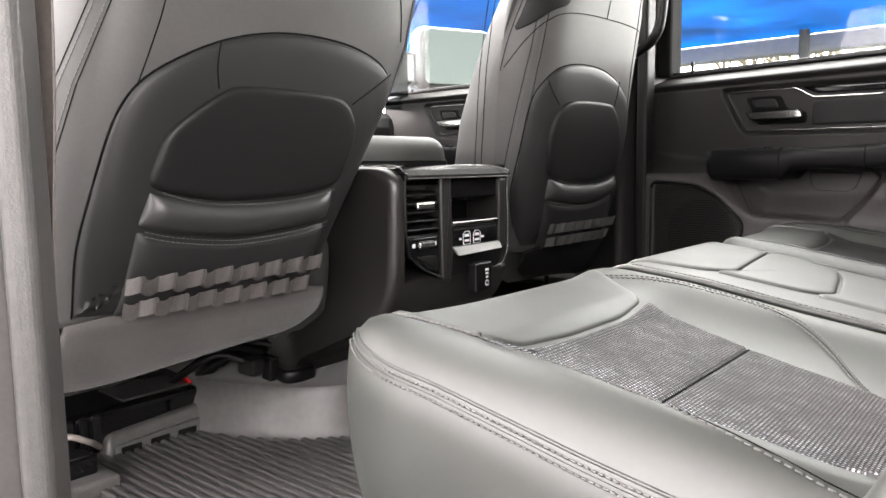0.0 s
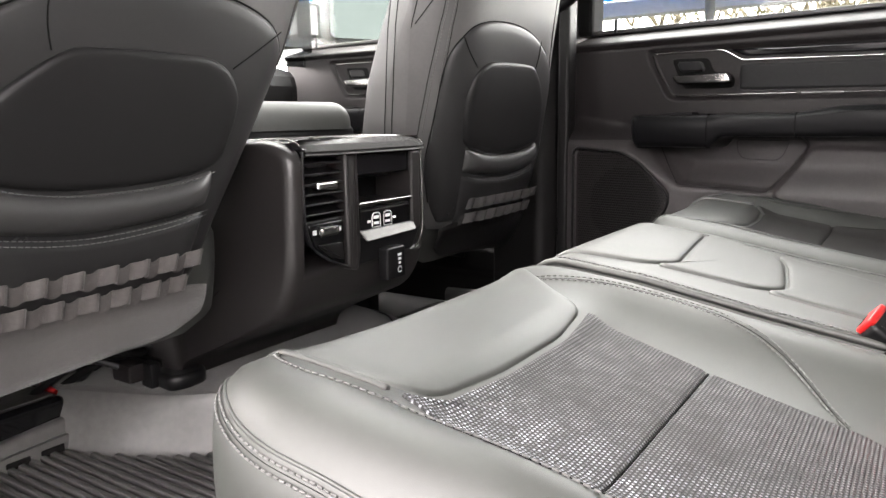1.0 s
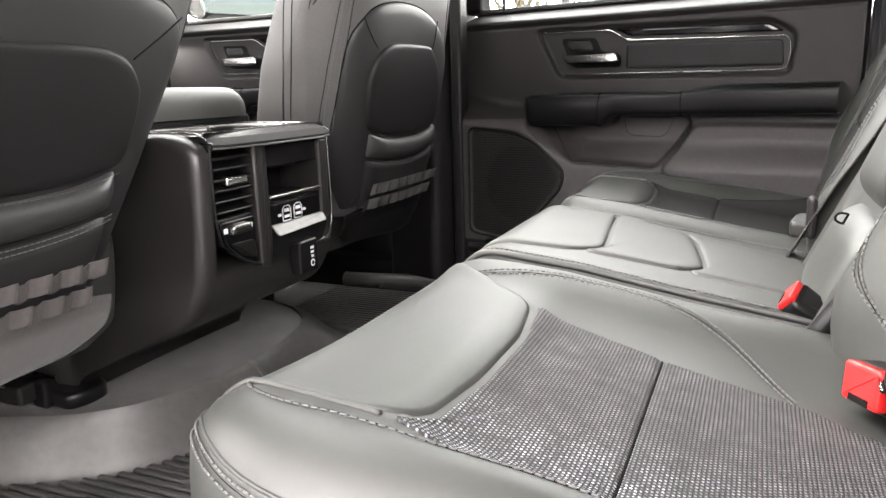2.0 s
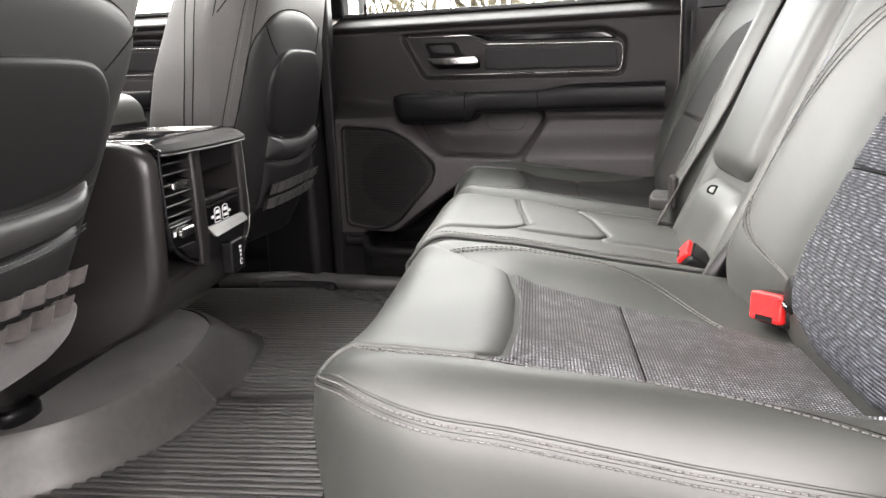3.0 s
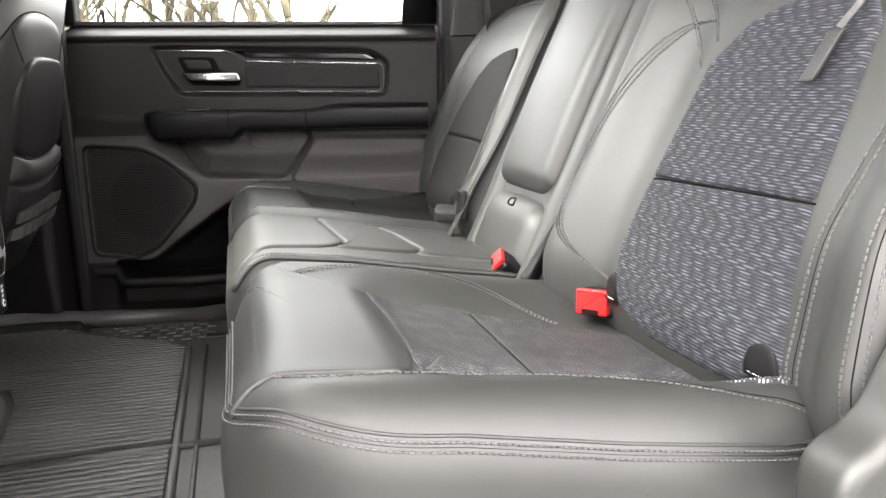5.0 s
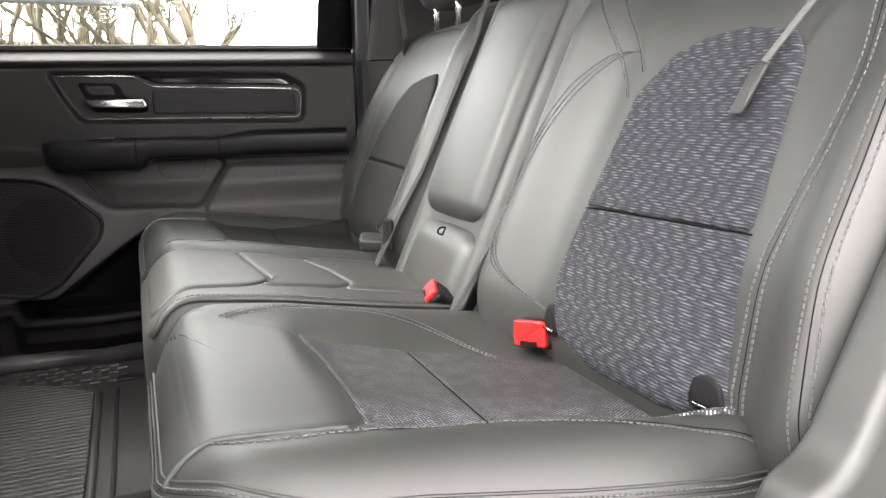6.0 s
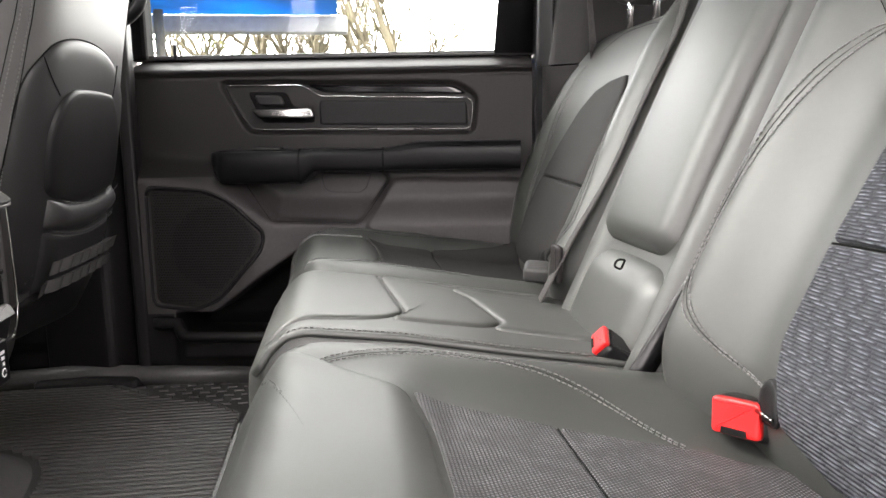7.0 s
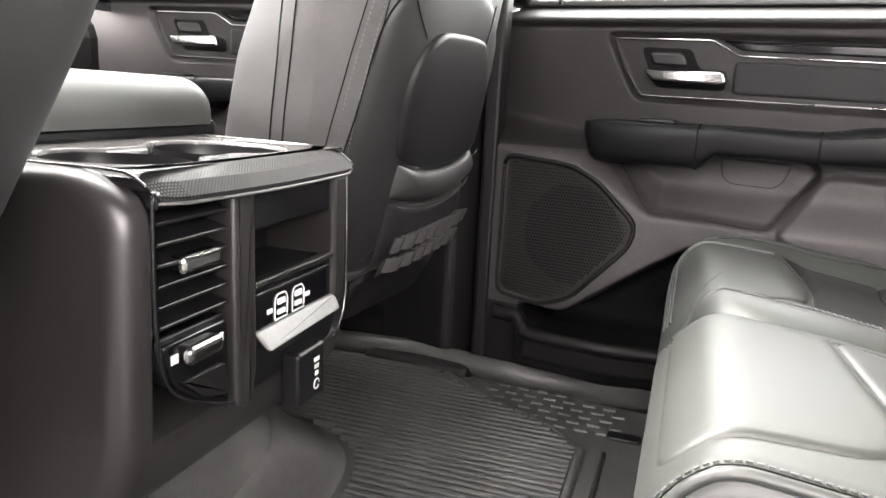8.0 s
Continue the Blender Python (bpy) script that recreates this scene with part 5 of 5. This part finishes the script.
    tube("seam", [back(v.x, v.y, 0.0004) for v in SX(brow, n=6)], 0.0022, SEAM, rest)
    tube("seam", [back(0.02, z, 0.0004) for z in np.linspace(0.812, 0.93, 10)], 0.0018, SEAM, rest)
    if sg < 0:
        panel("shoulder_insert", rounded([(0.256, 0.765), (0.238, 0.777), (0.206, 0.805), (0.165, 0.820), (0.150, 0.895), (0.195, 0.905), (0.245, 0.845)], 0.012), back, SEAT_PAD, c, "black shoulder insert", puff=0.003, edge=0.006)
    # stitched strip and double piping along the sides
    for s in (-1, 1):
        rise = np.linspace(0.47, 0.90, 60)
        lane = lambda z, s=s: s * (half(z, s) - float(np.interp(z, [0.40, 0.60, 0.72, 0.9], [0.010, 0.026, 0.040, 0.05])))
        for k in (-0.009, 0.009):
            tube("seam", [back(lane(z) + k, z, 0.0003) for z in rise], 0.0016, SEAM, rest)
        for k in (-0.005, 0.005):
            stitches("stitching", [back(lane(z) + k, z, 0.0008) for z in rise], THREAD, rest)
        for k in (0.045, 0.062):
            tube("side_seam", [back(s * half(z, s) * 0.9995, z, 0) + Vector((-k + 0.012, s * sg * 0.0006, 0)) for z in np.linspace(0.46, 0.92, 40)], 0.0022, SEAM, rest)
        tube("side_seam", [Vector((frontx(s * half(z, s), z) + 0.012 + 0.05 * float(ss(0.80, 0.36, z)), s * sg * half(z, s) * 0.995, z)) for z in np.linspace(0.40, 0.86, 30)], 0.002, SEAM, rest)
    # elastic loops; the far seat's straps carry shade in their colour
    for r, (z0, z1) in enumerate(((0.373, 0.352), (0.343, 0.322))):
        us = np.linspace(0.455, 0.752 - 0.006 * r, 320)
        vs, fs = [], []
        for u in us:
            ph = (u - 0.455) / 0.0200 + r
            h = 0.0125 + 0.0175 * max(0.0, math.sin(math.pi * ph)) ** 0.55
            sag = 0.0045 * math.sin(math.pi * ph)
            for z in (z0 + sag, z1 + sag):
                vs += [on(u - 0.640, z, h), on(u - 0.640, z, h + 0.0014)]
        for i in range(len(us) - 1):
            a, b = i * 4, i * 4 + 4
            fs += [(a, b, b + 1, a + 1), (a + 1, b + 1, b + 3, a + 3), (a + 3, b + 3, b + 2, a + 2), (a + 2, b + 2, b, a)]
        mesh_object("loop_strap", vs, fs, WEBBING if sg > 0 else WEBBING_SHADED, False, pocket, "grey elastic loop strap" if sg > 0 else "grey elastic loop strap, darkened for shade")
    # felt flap; on the far seat a dark material stands in for its shade
    grid2 = lambda pts: [tuple(v) for v in smoothed([Vector(p) for p in A(pts)], n=10)]
    band("felt_flap", grid2([(0.398, 0.318), (0.46, 0.325), (0.56, 0.327), (0.66, 0.327), (0.74, 0.324), (0.792, 0.317)]), grid2([(0.378, 0.224), (0.46, 0.226), (0.55, 0.235), (0.66, 0.245), (0.745, 0.252), (0.790, 0.276)]),
         lambda a, b, h: Vector((X(b) + 0.004 - 0.30 * max(0, 0.30 - b) - 0.03 * (a / HALF) ** 4 + h, sg * a, b)), flap, c, "brown-grey felt flap, darkened for shade on the far seat", puff=0.004, power=0.2)
    # cushion and side shields
    pillow("cushion", 0.27, 0.225, 0.05, edge_profile(0.05, 0.045, 0.10, 0.01), 0.03, LEATHER, lambda a, b, drop: Vector((a - 0.36, sg * b, 0.385 - drop + 0.03 * float(ss(0.13, 0.22, abs(b))))), c, nside=10)
    for s in (-1, 1):
        # light on the near seat's shields is put into a paler plastic
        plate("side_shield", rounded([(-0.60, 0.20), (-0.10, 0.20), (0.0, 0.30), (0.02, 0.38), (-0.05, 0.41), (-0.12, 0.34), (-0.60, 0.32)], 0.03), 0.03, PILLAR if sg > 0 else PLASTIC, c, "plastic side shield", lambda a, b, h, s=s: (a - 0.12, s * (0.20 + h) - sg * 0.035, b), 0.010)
    boxed("frame", (-0.60, -0.24, -0.20, 0.16, 0.238, 0.30), SEAM, c, "black seat frame", 0.01)
    for s in (-1, 1):
        boxed("rail", (-0.62, -0.50, s * 0.185 - 0.022, s * 0.185 + 0.022, 0.0, 0.24), PLASTIC_BLACK, c, "black seat rail", 0.004)
    # headrest
    pillow("headrest", 0.085, 0.13, 0.05, edge_profile(0.05, 0.045, 0.06, 0.0), 0.02, LEATHER_SOFT, lambda a, b, drop: Vector((X(1.0) - 0.07 + 0.03 - drop, sg * b, a + 1.10)), c, nside=10)
    return c


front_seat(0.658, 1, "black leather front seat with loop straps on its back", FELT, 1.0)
# same kind of seat; shade is put into its flap and strap colours
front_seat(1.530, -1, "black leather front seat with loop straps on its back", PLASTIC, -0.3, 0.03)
belt_thing("seat_belt", [(-0.700, 0.308, 0.10), (-0.675, 0.31, 0.41), (-0.642, 0.31, 0.61), (-0.62, 0.305, 0.85), (-0.605, 0.295, 1.17)], 0.040, (1, 0.15, 0), "grey-brown seat belt hanging beside the front seat", BELT_PLAIN)


# ---- floor mat ----
def hump(s):
    """Lower and upper line of the raised middle of the mat; s from 0 to 1 across the cab."""
    lo = [(-1.20, 0.73), (-1.06, 0.785), (-0.960, 0.870), (-0.897, 0.99), (-0.876, 1.146), (-0.883, 1.30), (-0.910, 1.435), (-0.965, 1.505), (-1.06, 1.545), (-1.25, 1.56)]
    hi = [(-1.22, 0.77), (-1.11, 0.815), (-1.02, 0.86), (-0.955, 0.945), (-0.918, 1.10), (-0.94, 1.256), (-0.965, 1.325), (-1.01, 1.38), (-1.08, 1.42), (-1.26, 1.44)]
    lo, hi = (smoothed([(a, b, 0) for a, b in arr], n=6) for arr in (lo, hi))
    t = np.linspace(0, 1, len(lo))
    f = lambda arr, k: np.interp(s, t, [q[k] for q in arr])
    return f(lo, 0), f(lo, 1), f(hi, 0), f(hi, 1)


def floor_mat():
    c = thing("floor_mat", (-0.85, 1.1, 0), "black ribbed rubber floor mat over the whole footwell", "mat")
    off = Vector((-0.85, 1.1, 0))
    boxed("base", (-0.36, 0.36, -0.72, 0.76, 0.001, 0.024), RUBBER, c, "", 0.004)
    sv = np.linspace(0, 1, 80)

    def ramp(U, V):
        lx, ly, hx, hy = hump(U)
        e = ss(0.0, 1.0, V)
        k = np.clip(V, 0, 1)
        z = 0.024 + 0.088 * (0.35 * k + 0.65 * e)
        return lx + (hx - lx) * k - off.x, ly + (hy - ly) * k - off.y, z
    relief("hump", sv, np.linspace(0, 1, 14), ramp, MAT_SMOOTH, c, "smooth raised middle of the mat")
    lx, ly, hx, hy = hump(0.445)
    tube("hump_seam", [Vector((lx + (hx - lx) * k - off.x, ly + (hy - ly) * k - off.y, 0.027 + 0.088 * (0.35 * k + 0.65 * float(ss(0, 1, k))))) for k in np.linspace(0, 1, 12)], 0.004, MAT_SMOOTH, c, n=8)
    # ribs run lengthwise; each starts at the hump and stops at the border
    border = [(-1.20, 0.50), (-0.585, 0.50), (-0.595, 1.62), (-0.655, 1.685), (-0.80, 1.765), (-0.905, 1.845), (-1.20, 1.845)]
    tube("border", [Vector((a, b, 0.0255)) - off for a, b in border[1:-1]], 0.0075, RUBBER, c, n=8)
    tube("border", [Vector((-0.560, b, 0.0255)) - off for b in (0.50, 1.63)], 0.004, RUBBER, c, n=8)
    tube("border", [Vector((lx, 1.146, 0.025)) - off, Vector((-0.50, 1.146, 0.025)) - off], 0.008, RUBBER, c, n=8)
    lo = [hump(s)[:2] for s in np.linspace(0, 1, 120)]
    y = 0.516
    while y < 1.84:
        if abs(y - 1.146) > 0.014:
            x1 = float(np.interp(y, [0.5, 1.62, 1.685, 1.765, 1.845], [-0.592, -0.602, -0.668, -0.812, -0.92]))
            xs = [p[0] for p, q in zip(lo, lo[1:]) if min(p[1], q[1]) <= y <= max(p[1], q[1])]
            x0 = max(xs) + 0.014 if xs else -1.19
            if x1 - x0 > 0.02:
                boxed("rib", (x0 - off.x, x1 - off.x, y - 0.0049 - off.y, y + 0.0049 - off.y, 0.020, 0.0345), RUBBER, c, "", 0.0024, 2)
        y += 0.0160
    # raised lozenges by the far sill
    k = 0
    for r in range(6):
        for q in range(11):
            x, yy = -0.93 + q * 0.036 + (r % 2) * 0.018, 1.700 + r * 0.026
            lim = float(np.interp(yy, [1.62, 1.685, 1.765, 1.845], [-0.595, -0.655, -0.80, -0.905]))
            if x > lim + 0.03 and x < -0.53:
                boxed("stud", (x - 0.011 - off.x, x + 0.011 - off.x, yy - 0.005 - off.y, yy + 0.005 - off.y, 0.022, 0.0270), RUBBER, c, "", 0.002, 1)
                k += 1
    plate("fixing", rounded([(-0.03, -0.018), (0.03, -0.018), (0.036, 0.0), (0.03, 0.018), (-0.03, 0.018), (-0.036, 0.0)], 0.006), 0.008, PLASTIC_BLACK, c, "black fixing plate", lambda a, b, h: (a - 0.06, b + 0.735, h + 0.022), 0.003)
    plate("fixing", rounded([(-0.026, -0.014), (0.026, -0.014), (0.030, 0.0), (0.026, 0.014), (-0.026, 0.014), (-0.030, 0.0)], 0.006), 0.007, PLASTIC_BLACK, c, "black fixing plate", lambda a, b, h: (a + 0.315, b + 0.60, h + 0.022), 0.003)
    # raised outer lips
    tube("lip", [Vector(p) - off for p in [(-1.18, 1.862, 0.045), (-0.95, 1.872, 0.05), (-0.82, 1.86, 0.042), (-0.50, 1.83, 0.04)]], 0.022, RUBBER, c, n=10)
    tube("lip", [Vector(p) - off for p in [(-1.19, 0.44, 0.03), (-0.9, 0.40, 0.03), (-0.50, 0.40, 0.03)]], 0.018, RUBBER, c, n=10)


floor_mat()


def tunnel():
    def sheet(U, V):
        lx, ly, hx, hy = hump(U)
        return hx + V * (-1.75 - hx), hy + V * (0.70 - hy) * ss(0.3, 0.0, U) * 0.5, 0.112 + 0.05 * V - 0.004 * ss(0.05, 0.0, V)
    t = relief("tunnel_carpet", np.linspace(0, 1, 70), np.linspace(0, 1, 24), sheet, CARPET)
    tagged(t, "dark grey carpet over the transmission tunnel", "carpet", kind="structure")


tunnel()


# ---- under the near front seat ----
def under_seat():
    m = thing("control_module", (-1.27, 0.655, 0.0), "black electronic module with silver label under the seat", "module")
    boxed("case", (-0.07, 0.07, -0.17, 0.12, 0.03, 0.105), GLOSS, m, "black ribbed case", 0.012, 3)
    boxed("label", (-0.045, 0.050, -0.02, 0.105, 0.105, 0.107), LEDGE, m, "silver label", 0)
    for k in range(4):
        boxed("fin", (0.066, 0.078, -0.15 + k * 0.022, -0.139 + k * 0.022, 0.045, 0.10), PLASTIC_BLACK, m, "", 0.002)
    boxed("foot", (-0.06, 0.06, -0.14, 0.10, 0.0, 0.031), SEAM, m, "", 0)
    boxed("connector", (-0.02, 0.03, 0.118, 0.150, 0.08, 0.108), RED, m, "red connector", 0.004)
    w = thing("wiring", (-1.22, 0.80, 0.0), "black wiring harness under the seat", "cables")
    rnd = random.Random(4)
    for k in range(7):
        y0 = -0.06 + 0.02 * k
        pts = [(-0.02 + rnd.uniform(-0.03, 0.03), y0, 0.10 + rnd.uniform(0, 0.02)), (0.05, y0 + 0.05, 0.15 + rnd.uniform(0, 0.03)), (0.09, y0 + 0.10, 0.14 + rnd.uniform(0, 0.03)), (0.02, y0 + 0.16, 0.16)]
        tube("cable", SX(pts, n=6), rnd.uniform(0.006, 0.012), SEAM if k % 3 else PLASTIC_BLACK, w, "", n=8)
    boxed("plug", (0.07, 0.12, 0.02, 0.06, 0.125, 0.155), PLASTIC_GREY, w, "grey plug", 0.005)
    f = thing("floor_bracket", (-1.165, 0.675, 0.0), "grey plastic foot bracket with three slots on the floor", "bracket")
    plate("body", rounded([(-0.105, 0.0), (0.115, 0.0), (0.095, 0.075), (-0.085, 0.062)], 0.012), 0.05, MAT_SMOOTH, f, "", lambda a, b, h: (h - 0.05 - b * 0.35, a, b), 0.006)
    plate("slot_plate", rounded([(-0.082, 0.020), (0.085, 0.020), (0.085, 0.052), (-0.082, 0.046)], 0.006), 0.006, MAT_SMOOTH, f, "", lambda a, b, h: (h + 0.001 - b * 0.35, a, b), 0.002)
    for k in range(3):
        y0 = -0.072 + k * 0.052
        boxed("slot", (-0.007, -0.0035, y0, y0 + 0.036, 0.026, 0.042), SEAM, f, "", 0.002)
    e = thing("rail_bracket", (-1.10, 0.50, 0.02), "grey steel rail end with a brown wire on the floor", "bracket")
    boxed("foot", (-0.09, 0.05, -0.045, 0.045, 0.0, 0.03), MAT_SMOOTH, e, "", 0.008, 3)
    boxed("clip", (-0.03, 0.02, -0.030, 0.025, 0.028, 0.060), GLOSS, e, "glossy black clip", 0.006, 3)
    tube("wire", SX([(-0.05, -0.04, 0.05), (-0.02, -0.01, 0.085), (0.0, 0.02, 0.075), (-0.03, 0.05, 0.05)], n=6), 0.005, BELT_PLAIN, e, "brown wire", n=8)
    r = thing("rail_cover", (-1.08, 0.895, 0.105), "black plastic seat rail end cover on the floor", "cover")
    plate("cap", rounded([(-0.07, -0.035), (0.03, -0.040), (0.045, -0.015), (0.045, 0.02), (0.02, 0.038), (-0.07, 0.035)], 0.012), 0.030, PLASTIC_BLACK, r, "", lambda a, b, h: (a, b, h + 0.002), 0.008)
    boxed("rail", (-0.16, -0.02, -0.016, 0.016, 0.025, 0.045), SATIN, r, "steel rail", 0.003)
    boxed("clip", (-0.03, 0.0, -0.05, -0.03, 0.0, 0.05), PLASTIC_BLACK, r, "", 0.004)


under_seat()


# ---- outside ----
def outside():
    gr = boxed("ground", (-300, 300, -300, 300, -0.80, -0.75), material("asphalt", (0.07, 0.07, 0.068), 0.9, var_scale=2, bump=0.4, bump_scale=60), bevel=0)
    tagged(gr, "grey asphalt car park", "ground", kind="structure")
    blue = bpy.data.materials.new("blue_canopy_fabric")
    blue.use_nodes = True
    bn, bl = blue.node_tree.nodes, blue.node_tree.links
    tl, mx, no = bn.new("ShaderNodeBsdfTranslucent"), bn.new("ShaderNodeMixShader"), bn.new("ShaderNodeTexNoise")
    hs, co = bn.new("ShaderNodeHueSaturation"), bn.new("ShaderNodeTexCoord")
    no.inputs["Scale"].default_value = 0.8
    hs.inputs["Color"].default_value = (0.006, 0.42, 0.92, 1)
    bl.new(co.outputs["Object"], no.inputs["Vector"]), bl.new(no.outputs["Fac"], hs.inputs["Value"])
    bl.new(hs.outputs[0], tl.inputs["Color"]), bl.new(hs.outputs[0], bn["Principled BSDF"].inputs["Base Color"])
    bl.new(bn["Principled BSDF"].outputs[0], mx.inputs[1]), bl.new(tl.outputs[0], mx.inputs[2])
    bl.new(mx.outputs[0], bn["Material Output"].inputs[0])
    white = material("white_cladding", (0.26, 0.26, 0.255), 0.5, var=0.08, var_scale=2)
    pale = material("pale_grey_paint", (0.2, 0.205, 0.205), 0.35, var=0.08, var_scale=2)
    bark = material("pale_bark", (0.10, 0.085, 0.055), 0.9, var_scale=8, bump=0.6, bump_scale=40)
    leaf = material("sparse_leaves", (0.10, 0.10, 0.035), 0.8, var_scale=6)
    stone = material("pale_stone", (0.15, 0.132, 0.10), 0.9, var=0.2, var_scale=3, bump=0.5, bump_scale=20)
    k = thing("canopy", (-6, 9, -0.75), "bright blue canopy roof with a pale grey edge beam", "canopy")
    bm = bmesh.new()
    box(bm, -14.0, 2.5, -4.2, 3.0, 3.12, 3.124)
    box(bm, 2.5, 5.6, -1.6, 3.0, 3.12, 3.124)
    part("roof", bm, blue, k, "bright blue fabric roof")
    boxed("edge_beam", (-14.0, 5.75, 3.0, 3.3, 2.86, 3.12), white, k, "pale grey edge beam", 0.03)
    for x in (-8.5, 3.05):
        tube("column", [Vector((x, 2.6, 0)), Vector((x, 2.6, 3.13))], 0.07, stone, k, "brown steel column", n=12)
    for x in (-4.0, 0.5, 4.0):
        boxed("lamp", (x, x + 0.2, -0.6, -0.4, 3.09, 3.125), white, k, "small white ceiling lamp", 0.01)
    wl = thing("garden_wall", (0, 17, -0.75), "pale stone boundary wall beyond the car park", "wall")
    boxed("stones", (-24, 1.15, 0, 0.4, 0.0, 2.75), stone, wl, "", 0.05)
    v = thing("parked_van", (-9.6, 12.8, -0.75), "pale grey van parked beyond the canopy", "van")
    boxed("body", (-2.3, 2.3, -0.9, 0.9, 0.35, 1.55), pale, v, "", 0.15, 4)
    boxed("cabin", (-1.6, 1.9, -0.82, 0.82, 1.5, 2.25), pale, v, "", 0.25, 4)
    boxed("side_glass", (-1.3, 1.6, -0.84, -0.80, 1.55, 2.05), GLOSS, v, "dark side glass", 0.02)
    for x in (-1.5, 1.5):
        w = part("tyre", bmesh.new(), RUBBER, v)
        bm = bmesh.new()
        bmesh.ops.create_cone(bm, cap_ends=True, segments=28, radius1=0.36, radius2=0.36, depth=0.24, matrix=Matrix.Translation((x, -0.82, 0.36)) @ Matrix.Rotation(math.pi / 2, 4, "X"))
        bm.to_mesh(w.data)
        bm.free()
    rnd = random.Random(7)
    for tx, ty, hgt in ((0.1, 14.2, 6.0), (1.35, 13.6, 6.5), (-1.6, 15.5, 5.5), (-3.4, 15.0, 5.0), (-0.7, 15.2, 5.5), (0.75, 14.9, 6.2), (-2.4, 14.4, 5.2), (-4.6, 15.8, 5.0)):
        t = thing("tree", (tx, ty, -0.75), "nearly bare pale-barked tree beyond the car park", "tree", "trees")
        V, F = [], []
        tips = []

        def limb(p, d, length, r, depth):
            pts = [p]
            for s in range(5):
                d = (d + Vector((rnd.uniform(-0.22, 0.22), rnd.uniform(-0.22, 0.22), rnd.uniform(-0.05, 0.12)))).normalized()
                pts.append(pts[-1] + d * length / 5)
            k = len(V)
            n = 6 if depth < 2 else 4
            vs, fs = tube_data(pts, r, n)
            for i in range(len(vs)):
                f = 1 - 0.55 * (i // n) / 5
                vs[i] = pts[i // n] + (vs[i] - pts[i // n]) * f
            V.extend(vs)
            F.extend(tuple(q + k for q in f) for f in fs)
            if depth >= 4:
                tips.extend(pts[2:])
                return
            for b in range(3 if depth else 4):
                q = pts[rnd.choice((2, 3, 4, 5))] if depth else pts[3 + b % 3]
                nd = (d + Vector((rnd.uniform(-1, 1), rnd.uniform(-1, 1), rnd.uniform(-0.1, 0.8)))).normalized()
                limb(q, nd, length * rnd.uniform(0.55, 0.75), r * 0.58, depth + 1)
        limb(Vector((0, 0, 0)), Vector((rnd.uniform(-0.2, 0.2), 0, 1)).normalized(), hgt * 0.42, 0.12, 0)
        mesh_object("trunk", V, F, bark, True, t, "pale bark trunk and limbs")
        lv, lf = [], []
        for q in tips:
            if rnd.random() < 0.45:
                a = Vector((rnd.uniform(-1, 1), rnd.uniform(-1, 1), rnd.uniform(-1, 1))).normalized() * 0.05
                b = a.cross(Vector((rnd.uniform(-1, 1), rnd.uniform(-1, 1), 1))).normalized() * 0.03
                p = q + Vector((rnd.uniform(-0.1, 0.1), rnd.uniform(-0.1, 0.1), rnd.uniform(-0.1, 0.1)))
                i = len(lv)
                lv += [p - a, p + b, p + a, p - b]
                lf.append((i, i + 1, i + 2, i + 3))
        mesh_object("crown", lv, lf, leaf, False, t, "sparse yellow-green leaves")


outside()


def light_blocker():
    # wall out of view, added to block low sky and bounce light inside
    w = thing("light_blocking_wall", (0, -4.2, -0.75), "unseen pale wall added to shape light through the open door", "wall")
    boxed("render_coat", (-14, 14, -0.3, 0.0, 0.0, 2.15), material("pale_render", (0.39, 0.392, 0.40), 0.9, var=0.2, var_scale=2, bump=0.5, bump_scale=30), w, "", 0)
    boxed("coping", (-14.05, 14.05, -0.36, 0.06, 2.15, 2.23), material("grey_coping", (0.3, 0.3, 0.29), 0.8, var_scale=3), w, "", 0.01)


light_blocker()


MIRROR = material("mirror_glass", (0.022, 0.026, 0.025), 0.03, 1.0, var=0.03, var2=0.02)


def wing_mirror():
    m = thing("wing_mirror", pose(-1.755, 2.23, 0.905, 0, 0, -22), "dark wing mirror outside the front passenger window", "mirror")
    pillow("housing", 0.115, 0.165, 0.05, edge_profile(0.05, 0.045, 0.10, 0.04), 0.03, PAINT, lambda a, b, drop: Vector((0.02 - drop, b, a)), m, nside=10)
    plate("mirror_glass", rounded([(-0.145, -0.098), (0.145, -0.098), (0.145, 0.098), (-0.145, 0.098)], 0.03), 0.004, MIRROR, m, "mirror glass", lambda a, b, h: (0.021 + h, a, b), 0.001)
    boxed("arm", (-0.10, -0.02, -0.24, -0.14, -0.10, 0.02), PAINT, m, "", 0.015, 3)


wing_mirror()
